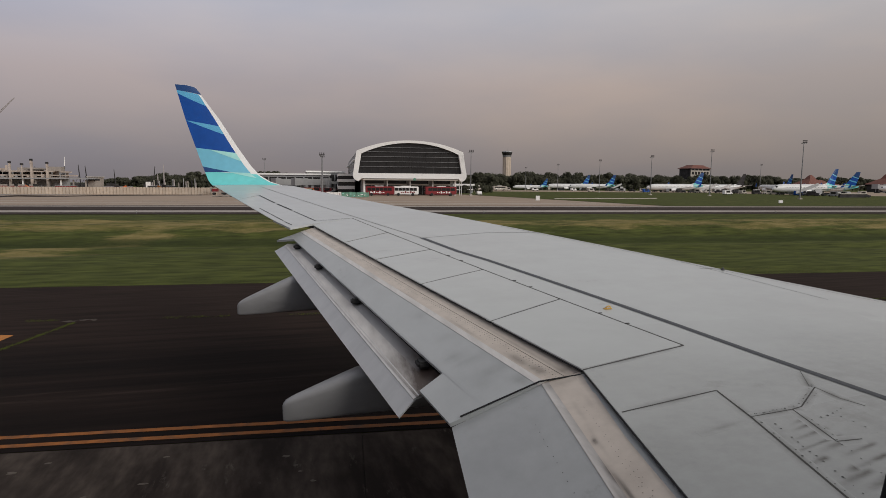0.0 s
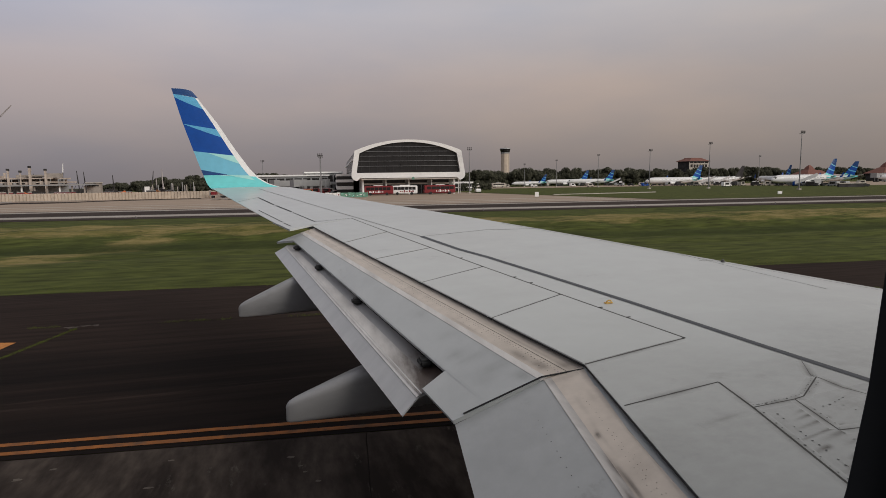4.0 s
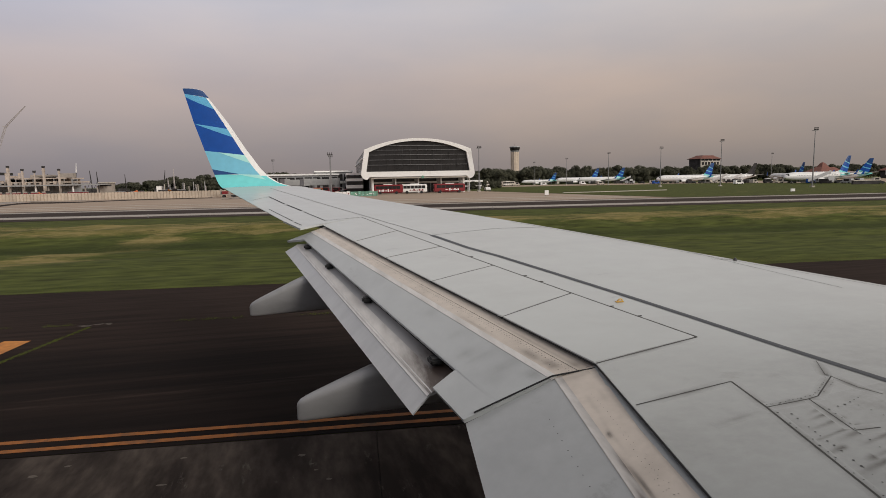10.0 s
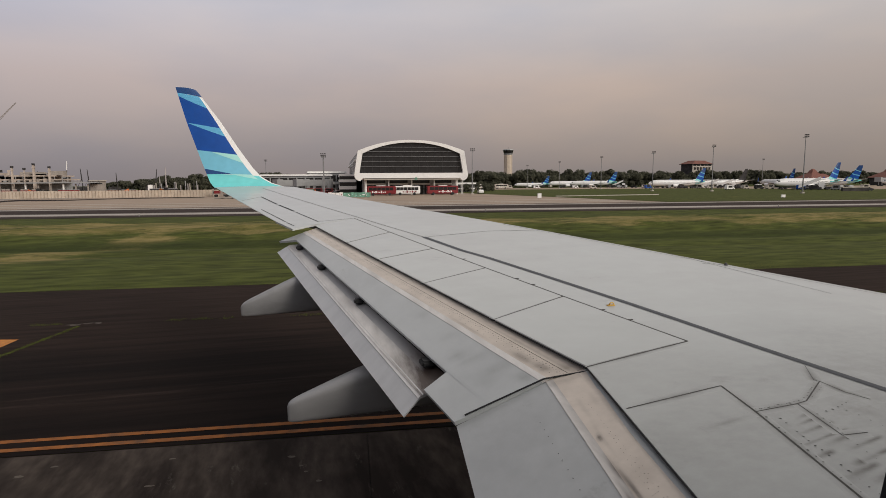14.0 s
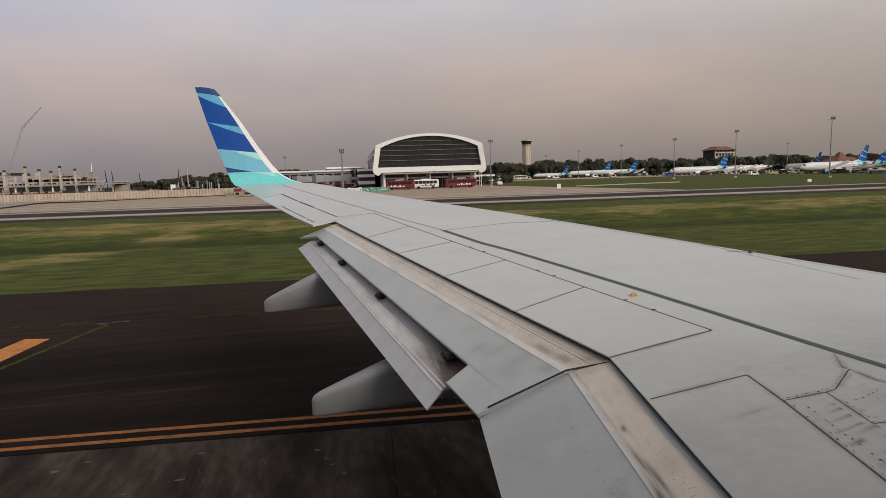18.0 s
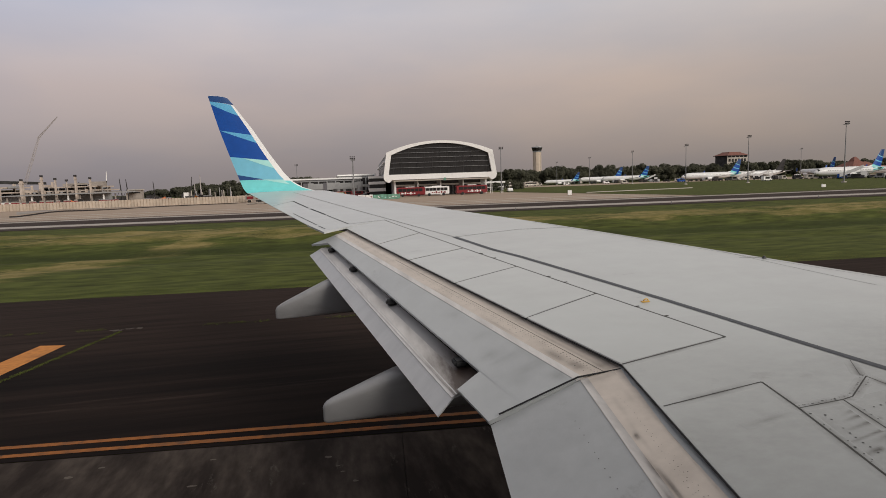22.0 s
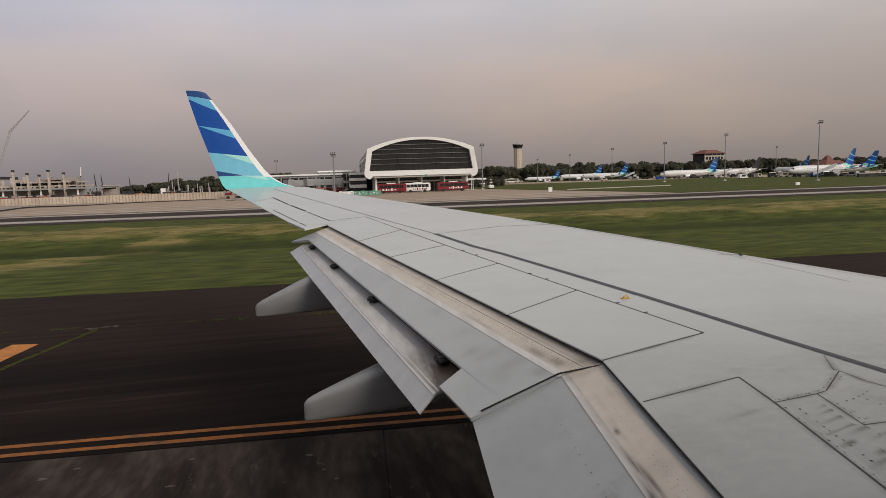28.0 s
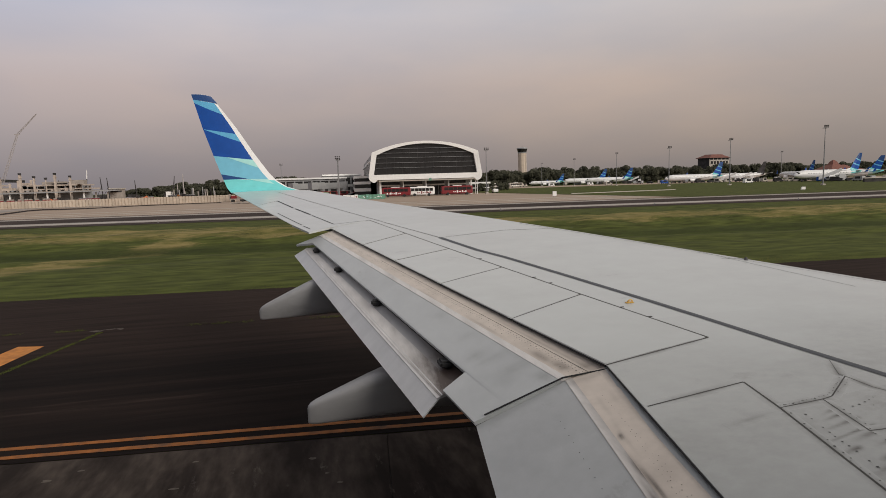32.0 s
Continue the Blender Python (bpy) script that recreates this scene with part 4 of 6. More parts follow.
tagged(wear(part("far_grass", bm, M_GRASS), lambda c: -0.04), "green grass field before the parking stands", "grass", kind="structure")
sheet("apron", -600, 62, 106.5, 420, 0.04, M_APRON, "pale beige concrete apron", "concrete")
sheet("parking_apron", 62, 900, 106.5, 420, 0.04, M_APRON, "concrete aircraft parking apron", "concrete")
sheet("far_field", -900, 1200, 420, 1200, -0.02, M_GRASS, "far green field", "grass")
sheet("shoulder_bed", -420, 640, -60, 10.62, -0.03, M_SEAM, "dark bed under the concrete slabs", "pavement")


# ---- markings and slabs ----
def strip_on(name, pts, z, material, label, category, group=""):
    bm = bmesh.new()
    bm.faces.new([bm.verts.new((x, y, z - fall(across(x, y)))) for x, y in pts])
    return tagged(part(name, bm, material), label, category, group)


def worn_line(v0, width):
    """A painted line whose edges have flaked unevenly."""
    bm, last, u = bmesh.new(), None, -420.0
    while u < 640:
        near = -60 < u < 60
        k = noise.noise(Vector((u * 0.9, v0 * 3, 0))) + 0.6 * noise.noise(Vector((u * 3.1, v0, 5)))
        thin = 0.03 * max(0.0, noise.noise(Vector((u * 0.12, v0 * 0.2, 9))) + 0.2)
        cur = [bm.verts.new((*road(u, v), 0.006)) for v in (v0 + thin + 0.012 * k, v0 + width - thin - 0.010 * noise.noise(Vector((u * 1.7, v0, 2))))]
        if last:
            bm.faces.new((last[0], cur[0], cur[1], last[1]))
        last, u = cur, u + (0.15 if near else 20.0)
    return tagged(part("edge_line", bm, M_YELLOW), "one of two worn yellow lines along the taxiway edge", "road marking", "double yellow edge line")


for y0 in (10.78, 11.11):
    worn_line(y0, 0.125)
strip_on("shoulder_stripe", [(-16.77, 11.95), (-17.62, 11.95), (-16.28, 18.73), (-15.62, 18.54)], 0.006, M_STRIPE, "broad worn yellow stripe across the dark shoulder", "road marking")
slab_bm = bmesh.new()
box(slab_bm, 0.004, 5.996, 0.004, 5.496, -0.2, 0.0)
first = part("concrete_slab", slab_bm, M_SLAB)
bed = bpy.data.objects["shoulder_bed"]
first.parent, first.location, first.rotation_euler = bed, (*road(-90, 5.10), 0.0), (0, 0, -BEAR)
for i in range(36):
    for j in range(2):
        if i + j:
            s = first.copy()
            scene.collection.objects.link(s)
            s.location = (*road(-90 + 6 * i, 5.10 - 5.5 * j), 0.002 * ((i * 7 + j * 3) % 3) - 0.002)


bm = bmesh.new()
crng = random.Random(17)
for k in range(96):
    cu, cv, s = crng.uniform(-22, 4), crng.uniform(3.5, 10.3), crng.uniform(0.015, 0.05)
    if k > 79:
        # flakes along the joint where the weeds begin
        cu, cv, s = -8.1 + 0.06 * (k - 80) + crng.uniform(-0.1, 0.1), 19.2 + crng.uniform(-0.12, 0.12), crng.uniform(0.02, 0.07)
    ring = [bm.verts.new((*road(cu + s * 1.8 * crng.uniform(0.5, 1.2) * math.cos(a), cv + s * crng.uniform(0.5, 1.2) * math.sin(a)), 0.006)) for a in [i * 0.785 for i in range(8)]]
    bm.faces.new(ring)
tagged(part("pale_chips", bm, mat("scuffed_concrete", (0.115, 0.098, 0.084), 0.9, 0, 0.3, 9, spec=0.08), recalc=False), "pale scuffs and chips on the old slabs", "scuffs", kind="stuff")


def blades(bm, x, y, z, h, n, spread, rg):
    for _ in range(n):
        a, r = rg.uniform(0, 6.28), spread * math.sqrt(rg.random())
        px, py = x + r * math.cos(a), y + r * math.sin(a)
        b, hh, w = rg.uniform(0, 6.28), h * rg.uniform(0.5, 1.2), 0.25 * h * rg.uniform(0.5, 1)
        dx, dy = w * math.cos(b), w * math.sin(b)
        lx, ly = rg.uniform(-1.5, 1.5) * hh, rg.uniform(-1.5, 1.5) * hh
        bm.faces.new([bm.verts.new(p) for p in ((px - dx, py - dy, z), (px + dx, py + dy, z), (px + lx, py + ly, z + hh))])


rg = random.Random(11)
bm = bmesh.new()
for _ in range(6000):
    y = 25.2 + 1.6 * rg.random() ** 1.5
    x = rg.uniform(-0.9, 1.6) * (y + 12)
    blades(bm, *road(x, y), turf(x, y) - 0.01, rg.uniform(0.02, 0.055), 4, 0.35, rg)
tagged(part("grass_tufts", bm, M_GRASS2, recalc=False), "uneven mown grass blades on the verge", "grass", kind="stuff")
bm = bmesh.new()
for _ in range(2600):
    x = rg.uniform(-34, 40)
    thick = noise.noise(Vector((x * 0.35, 2.0, 0))) + 0.5 * noise.noise(Vector((x * 1.1, 5.0, 0)))
    if thick > 0.05:
        blades(bm, *road(x, 19.3 + rg.uniform(-0.06, 0.06) * (1 + 2 * thick)), 0.0, rg.uniform(0.015, 0.045), 5, 0.10, rg)
for _ in range(1000):
    f = rg.random()
    if noise.noise(Vector((f * 6, 9.0, 0))) > -0.75:
        blades(bm, -16.9 + 2.3 * f + rg.uniform(-0.04, 0.04), 12.0 + 7.7 * f, 0.0, rg.uniform(0.012, 0.03), 5, 0.055, rg)
tagged(part("joint_weeds", bm, M_GRASS2, recalc=False), "thin green weeds in a pavement joint", "weeds", kind="stuff")
# dry stalks on the low bank
bm = bmesh.new()
for _ in range(15000):
    x = rg.uniform(-70, 130)
    y = 47.6 + 13.5 * rg.random() + 1.2 * noise.noise(Vector((x * 0.025, 0, 7)))
    if noise.noise(Vector((x * 0.10, y * 0.35, 41))) > -0.05 or y > 59.2:
        blades(bm, *road(x, y), turf(x, y) - 0.01, rg.uniform(0.02, 0.06), 4, 0.6, rg)
tagged(part("dry_stalks", bm, mat("dry_stalks", (0.20, 0.165, 0.070), 0.95, 0, 0.35, 0.5, 0.0, (0.12, 0.12, 0.042), 0.48, 0.22, (0.4, 1.0, 1), spec=0.05), recalc=False), "straw-coloured stalks on the low bank", "grass", kind="stuff")
for x in (3.2, -41.0, 58.0):
    m = thing("edge_marker", "thin pale marker post in the grass", "marker post", "marker posts", at=(*road(x, 29.5), turf(x, 29.5) + fall(29.5)))
    part("post", bar(bmesh.new(), (0, 0, -0.1), (0, 0, 0.75), 0.03), M_FACADE, m)
    part("cap", bar(bmesh.new(), (0, 0, 0.75), (0, 0, 0.80), 0.045, 0.03), M_WHITE, m)


# ---- the pier hall ----
HALL = thing("pier_hall", "white-framed terminal pier with an arched dark glass end", "terminal building", at=(34.5, 203, 0.04), turn=-5)


def hall_ring(hw, hs, zb, zs, top, r, step):
    """End frame outline: foot half width, shoulder half width, foot, shoulder and crown heights; step lifts the middle of the foot."""
    left = [(-(hw - r) - r * math.cos(a), zb + r - r * math.sin(a)) for a in [k / 6 * math.pi / 2 for k in range(7)]]
    left.append((-hw + r + 0.9, zb + step))
    right = [(-x, z) for x, z in reversed(left)]
    arch = [(hs * (1 - k / 8), zs + (top - zs) * (1 - abs(1 - k / 8) ** 2.1)) for k in range(17)]
    return left + right + arch


outer, inner = hall_ring(19.7, 18.4, 4.8, 15.0, 18.7, 2.0, 0.95), hall_ring(17.9, 16.8, 7.5, 14.1, 17.85, 0.25, 0.0)
bm = bmesh.new()
lay = [[bm.verts.new((x, y, z)) for x, z in o] for o, y in ((outer, 0.0), (inner, 0.0), (inner, 1.6), (outer, 3.0))]
n = len(outer)
for a, b in zip(lay, lay[1:] + lay[:1]):
    for i in range(n):
        j = (i + 1) % n
        bm.faces.new((a[i], a[j], b[j], b[i]))
part("end_frame", bm, M_WHITE, HALL, "broad white rounded frame")
bm = bmesh.new()
bm.faces.new([bm.verts.new((x, 1.2, z)) for x, z in inner])
pane = part("end_glass", bm, M_GLASS, HALL, "dark glass end wall")
def glass_top(x):
    return 14.0 + 3.5 * (1 - (abs(x) / 16.8) ** 2.1)
for z in (9.7, 11.4, 13.1, 14.7, 16.2):
    half = 17.6 - (z - 7.5) * 0.16 if z < 14.0 else 16.6 * (1 - (z - 14.1) / 3.65) ** (1 / 2.1)
    part("louvre", boxes((-half, half, 0.80, 1.16, z, z + 0.13)), M_STEEL, pane)
for k in range(13):
    x = -16.2 + k * 32.4 / 12
    part("mullion", boxes((x - 0.05, x + 0.05, 1.05, 1.19, 7.55, glass_top(x) - 0.1)), M_SHADE, pane)
# long body with its roof, windows and ground floor
roof_pts = [p for p in outer[16:]]
bm = bmesh.new()
loft(bm, [[(x * 0.99, y, z - 0.25) for x, z in roof_pts] for y in (3.0, 60, 125)], closed=False)
part("roof", bm, M_PANEL, HALL, "long grey metal roof", smooth=True)
for s in (-1, 1):
    w = part("side_wall", boxes((s * 18.3 - 0.2, s * 18.3 + 0.2, 3.0, 125, 5.9, 14.2)), M_PANEL, HALL)
    for k in range(28):
        y = 5.5 + k * 4.2
        part("side_window", boxes((s * 18.52 - 0.05, s * 18.52 + 0.05, y, y + 3.5, 8.2, 11.4)), M_GLASS, w)
    part("ledge", boxes((s * 18.9 - 0.5, s * 18.9 + 0.5, 3.0, 125, 11.8, 12.2)), M_WHITE, w)
part("floor_slab", boxes((-18.4, 18.4, 1.4, 125, 5.3, 5.9)), M_WHITE, HALL)
part("ground_floor", boxes((-16.5, 16.5, 7.5, 124, 0, 5.3)), M_PANEL, HALL, "grey recessed ground floor")
part("rear_wall", boxes((-18.1, 18.1, 124.6, 125, 5.9, 14.2)), M_PANEL, HALL)
for k in range(5):
    x = -15.9 + k * 7.95
    part("column", bar(bmesh.new(), (x, 1.6, 0), (x, 1.6, 5.5), 0.24 if 0 < k < 4 else 0.42, n=12), M_WHITE, HALL, "slim white column")
    if k < 4:
        for q in range(3):
            part("shopfront", boxes((x + 0.7 + q * 2.3, x + 2.7 + q * 2.3, 7.3, 7.46, 0.1, 3.3)), M_GLASS, HALL)
        part("fascia", boxes((x + 0.6, x + 7.4, 7.2, 7.46, 3.4, 3.9)), M_WHITE, HALL)
        part("upper_light", boxes((x + 0.7, x + 7.2, 7.3, 7.46, 4.0, 5.1)), M_GLASS, HALL)
part("canopy_edge", boxes((-16.4, 16.4, -0.9, 1.2, 5.15, 5.5)), M_FACADE, HALL, "thin canopy under the frame")
part("lintel", boxes((-16.3, 16.3, 2.4, 4.0, 4.95, 5.3)), M_PANEL, HALL)
bm = bmesh.new()
bar(bm, (1.2, -0.98, 5.5), (1.2, -0.92, 5.5), 0.5, n=16)
part("roundel", bm, M_GREEN, HALL, "small green roundel")
part("roundel_bracket", boxes((1.1, 1.3, -0.92, -0.7, 5.2, 5.6)), M_STEEL, HALL)
for q in (17.4, 18.0):
    part("downpipe", bar(bmesh.new(), (q, 0.9, 0), (q, 0.9, 5.2), 0.12), M_WHITE, HALL)


# ---- low concourse and boarding bridges ----
def concourse(x, y, w, d, h, turn=0, label="low white concourse with a dark window band"):
    t = thing("concourse", label, "terminal building", "concourse wings", at=(x, y, 0.04), turn=turn)
    part("wall", boxes((0, w, 0, d, 0, h)), M_PANEL, t)
    part("roof", boxes((-0.6, w + 0.6, -0.8, d + 0.6, h, h + 0.7)), M_WHITE, t)
    n = max(2, int(w / 4))
    for k in range(n):
        part("window", boxes((k * w / n + 0.3, (k + 1) * w / n - 0.3, -0.06, 0.04, h * 0.55, h * 0.88)), M_GLASS, t)
        part("doorway", boxes((k * w / n + 0.6, (k + 1) * w / n - 0.6, -0.05, 0.04, 0.1, h * 0.38)), M_SHADE, t)
    part("band", boxes((-0.2, w + 0.2, -0.3, 0.0, h * 0.40, h * 0.52)), M_WHITE, t)
    return t


concourse(-18, 292, 32, 14, 7.8)
concourse(4, 304, 18, 18, 9.4)
concourse(-33, 300, 31, 14, 7.0)
concourse(62, 255, 12, 10, 3.4, label="small grey ramp office with a flat white roof")
for z0, z1, m_ in ((0, 1.8, M_SHADE), (1.8, 3.0, M_WHITE), (3.0, 4.4, M_GLASS), (4.4, 5.4, M_WHITE), (5.4, 6.6, M_GLASS), (6.6, 7.4, M_WHITE)):
    part("annex_band", boxes((-24.5 - 0.2 * (m_ is M_WHITE), -18.6, 16 - 0.2 * (m_ is M_WHITE), 120, z0, z1)), m_, HALL, "horizontal band of the side annex")


def bridge(x, y, turn, length=14):
    t = thing("boarding_bridge", "grey boarding bridge on a steel leg", "boarding bridge", "boarding bridges", at=(x, y, 0.04), turn=turn)
    part("tunnel", boxes((0, length, -1.3, 1.3, 3.2, 5.9)), M_PANEL, t)
    part("cab", boxes((length, length + 3, -1.9, 1.9, 3.0, 6.2)), M_PANEL, t)
    part("rotunda", bar(bmesh.new(), (0, 0, 0), (0, 0, 6.3), 1.9, n=14), M_PANEL, t)
    part("leg", boxes((length - 2.5, length - 1.9, -1.2, -0.8, 0.4, 3.2), (length - 2.5, length - 1.9, 0.8, 1.2, 0.4, 3.2)), M_STEEL, t)
    part("bogie", boxes((length - 3.2, length - 1.2, -1.6, 1.6, 0.0, 0.6)), M_TYRE, t)
    for k in range(4):
        part("window", boxes((1.5 + k * 3, 3.6 + k * 3, -1.36, -1.29, 4.3, 5.3)), M_GLASS, t)


bridge(12, 280, 205)
bridge(2, 290, 215)
bridge(410, 330, 200, 18)
bridge(450, 352, 200, 18)


# ---- vehicles ----
def coach(x, y, turn, paint, label, z=0.04, length=10.5):
    t = thing("coach", label, "bus", "coaches by the pier", at=(x, y, z), turn=turn)
    t.scale = (0.92, 0.96, 0.96)
    bm = bmesh.new()
    box(bm, -length / 2, length / 2, -1.25, 1.25, 0.45, 3.2)
    bmesh.ops.bevel(bm, geom=bm.edges[:], offset=0.22, segments=2, affect="EDGES")
    b = part("body", bm, paint, t)
    n = 6
    for k in range(n):
        x0 = -length / 2 + 0.7 + k * (length - 1.6) / n
        for s in (-1, 1):
            part("window", boxes((x0, x0 + (length - 1.6) / n - 0.12, s * 1.26 - 0.02, s * 1.26 + 0.02, 1.75, 2.75)), M_GLASS, b)
    part("windscreen", boxes((length / 2 - 0.02, length / 2 + 0.03, -1.0, 1.0, 1.5, 2.8)), M_GLASS, b)
    for k, (lx, lw, lz, lh) in enumerate(((-3.4, 0.5, 0.95, 0.55), (-2.7, 0.35, 1.0, 0.3), (-2.2, 0.5, 0.9, 0.7), (-1.4, 0.3, 1.0, 0.35), (-0.9, 0.4, 1.0, 0.3), (-0.3, 0.5, 0.85, 0.8), (0.5, 0.35, 1.0, 0.3), (1.1, 0.45, 1.0, 0.35))):
        for s in (-1, 1):
            part("script_bar", boxes((lx, lx + lw, s * 1.272 - 0.01, s * 1.272 + 0.01, lz, lz + lh)), M_WHITE if paint != M_WHITE else M_RED, b)
    part("roof_unit", boxes((-1.8, 1.4, -0.8, 0.8, 3.15, 3.42)), M_WHITE, b)
    for wx in (-length / 2 + 2.1, length / 2 - 2.3):
        for s in (-1, 1):
            part("wheel", bar(bmesh.new(), (wx, s * 0.95, 0.5), (wx, s * 1.28, 0.5), 0.5, n=14), M_TYRE, t)


coach(22.4, 194.5, -8, M_RED, "dark red coach with a white script stripe", length=10.2)
coach(31.2, 196.5, 172, M_WHITE, "white coach parked under the pier", length=9.6)
coach(43.0, 195.0, 176, M_RED, "bright red coach with a white script stripe", length=11.5)


def cart(x, y, turn, cover, label):
    t = thing("baggage_trailer", label, "trailer", "baggage trailers", at=(x, y, 0.04), turn=turn)
    part("bed", boxes((-1.7, 1.7, -0.8, 0.8, 0.45, 0.62)), M_STEEL, t)
    bm = boxes((-1.65, 1.65, -0.78, 0.78, 0.62, 2.0))
    bmesh.ops.bevel(bm, geom=bm.edges[:], offset=0.12, segments=2, affect="EDGES")
    part("cover", bm, cover, t)
    part("flap", boxes((-1.4, 1.4, -0.82, -0.79, 0.9, 1.7)), M_WHITE, t)
    part("drawbar", bar(bmesh.new(), (1.7, 0, 0.5), (2.6, 0, 0.35), 0.05), M_STEEL, t)
    for wx in (-1.1, 1.1):
        for s in (-1, 1):
            part("wheel", bar(bmesh.new(), (wx, s * 0.62, 0.25), (wx, s * 0.8, 0.25), 0.25, n=10), M_TYRE, t)


cart(0.5, 224, -3, M_GREEN, "low baggage trailer with a green and white cover")
t = thing("printed_hoarding", "low fence of green and white printed panels on the apron", "hoarding", at=(3.6, 172.5, 0.04), turn=-6)
prng = random.Random(23)
for k in range(11):
    x0, dy = k * 1.05, 0.18 * (k % 2)
    p = part("panel", boxes((x0, x0 + 1.0, dy, dy + 0.06, 0.08, 1.40 + 0.10 * (k % 3 == 0))), M_WHITE if k < 4 else M_GREEN, t)
    for _ in range(1 + k % 2):
        z0, xa = prng.uniform(0.2, 1.0), x0 + prng.uniform(0.05, 0.5)
        part("print_bar", boxes((xa, xa + prng.uniform(0.2, 0.45), dy - 0.01, dy - 0.002, z0, z0 + prng.uniform(0.1, 0.3))), M_RED if k < 4 else (M_WHITE, M_WHITE, M_PALE)[prng.randrange(3)], p)
    part("foot", boxes((x0 + 0.4, x0 + 0.6, dy - 0.3, dy + 0.4, 0, 0.08)), M_STEEL, p)
for k in range(6):
    part("panel", boxes((11.6 + 0.1 * k, 11.66 + 0.1 * k, 0.5 + k * 1.05, 1.5 + k * 1.05, 0.08, 1.45)), M_GREEN, t)


def car(x, y, turn, paint, label, van=False, z=0.04):
    t = thing("van" if van else "car", label, "van" if van else "car", "vehicles on the apron", at=(x, y, z), turn=turn)
    h = 2.1 if van else 1.45
    prof = [(-2.2, 0.35), (2.2, 0.35), (2.25, 0.9), (1.5 if van else 1.2, 1.0), (1.0 if van else 0.5, h), (-2.1 if van else -1.3, h), (-2.25, 0.95)]
    bm = bmesh.new()
    loft(bm, [[(px, yy, pz) for px, pz in prof] for yy in (-0.88, 0.88)])
    bmesh.ops.bevel(bm, geom=bm.edges[:], offset=0.07, segments=1, affect="EDGES")
    b = part("body", bm, paint, t)
    for s in (-1, 1):
        part("side_window", boxes((-1.4, 0.3 if not van else 0.8, s * 0.89 - 0.015, s * 0.89 + 0.015, 1.02, h - 0.15)), M_GLASS, b)
        for wx in (-1.4, 1.4):
            part("wheel", bar(bmesh.new(), (wx, s * 0.7, 0.33), (wx, s * 0.92, 0.33), 0.33, n=12), M_TYRE, t)


car(-9, 233, 10, M_RED, "small red service car")
car(-3, 236, 170, M_WHITE, "white service van on the apron", True)
car(2, 231, 5, M_ORANGE, "orange service van on the apron", True)
car(-16, 231, 0, M_WHITE, "small white service car")
car(12, 236, 180, M_RED, "small red service car")
car(61, 208, 80, M_WHITE, "small white service car")
for k in range(7):
    car(-20.5 + k * 5.2 + 1.3 * (k % 2), 226 + 2 * (k % 3), 170 + 9 * k, (M_WHITE, M_RED, M_GLASS, M_FACADE)[k % 4], ("small white service car", "small red service car", "small dark service car", "small pale service car")[k % 4])


vrng = random.Random(41)
for k in range(16):
    kind = vrng.choice((0, 0, 1, 1, 2, 3))
    car(-22 + 2.5 * k + vrng.uniform(-0.8, 0.8), 262 + vrng.uniform(-9, 16), vrng.uniform(-30, 30) + 180 * (k % 2), (M_RED, M_WHITE, M_SHADE, M_FACADE)[kind], ("red apron service van", "white apron service van", "dark apron service van", "pale apron service van")[kind], k % 3 > 0)
for k in range(4):
    cart(-14 + 6.5 * k, 257 + 2 * (k % 2), 10 * k, (M_GREEN, M_WHITE)[k % 2], ("low baggage trailer with a green and white cover", "low baggage trailer with a white cover")[k % 2])


# ---- flood light masts ----
def mast(x, y, h, z=0.04):
    t = thing("light_mast", "tall grey floodlight mast with a lamp head", "light mast", "floodlight masts", at=(x, y, z))
    part("pole", bar(bmesh.new(), (0, 0, 0), (0, 0, h), 0.22, 0.09, 10), M_STEEL, t)
    head = part("platform", boxes((-0.75, 0.75, -0.4, 0.4, h - 0.25, h - 0.12)), M_STEEL, t)
    for dx in (-0.6, 0.0, 0.6):
        for dz in (0.1, 0.55):
            part("floodlight", boxes((dx - 0.17, dx + 0.17, -0.5, -0.25, h + dz - 0.15, h + dz + 0.15)), M_SHADE, head)
    part("base", boxes((-0.5, 0.5, -0.5, 0.5, 0, 0.5)), M_FACADE, t)


for x, y, h in ((3.6, 190, 12.6), (5.4, 214, 13.2), (54.6, 198, 15.0), (141, 220, 15.8), (154, 200, 17.4), (146, 150, 17.3), (163, 300, 17.5), (167, 360, 17.0), (170, 420, 16.5),
                (-16, 300, 15), (240, 190, 18), (300, 330, 18), (380, 300, 19), (-160, 230, 19), (-220, 232, 19), (-280, 235, 19), (-340, 238, 19)):
    mast(x, y, h)


# ---- control tower ----
T = thing("control_tower", "pale control tower with a flared dark glass cab", "control tower", at=(178, 480, 0.0))
def octo(r, z, n=12):
    return [(r * math.cos(2 * math.pi * i / n), r * math.sin(2 * math.pi * i / n), z) for i in range(n)]
part("shaft", loft(bmesh.new(), [octo(3.6, 0), octo(3.45, 27.6)]), M_FENCE, T)
part("collar", loft(bmesh.new(), [octo(3.5, 27.6), octo(3.75, 28.2), octo(3.75, 28.6)]), M_PANEL, T)
part("cab", loft(bmesh.new(), [octo(3.7, 28.6), octo(4.5, 31.4)]), M_GLASS, T, "flared dark glass cab")
part("cab_roof", loft(bmesh.new(), [octo(4.7, 31.4), octo(4.6, 32.0), octo(2.2, 32.5)]), M_PANEL, T)
for k in range(6):
    a = k * math.pi / 3
    part("rib", boxes((3.35 * math.cos(a) - 0.3, 3.35 * math.cos(a) + 0.3, 3.35 * math.sin(a) - 0.3, 3.35 * math.sin(a) + 0.3, 0, 27.5)), M_FENCE, T)
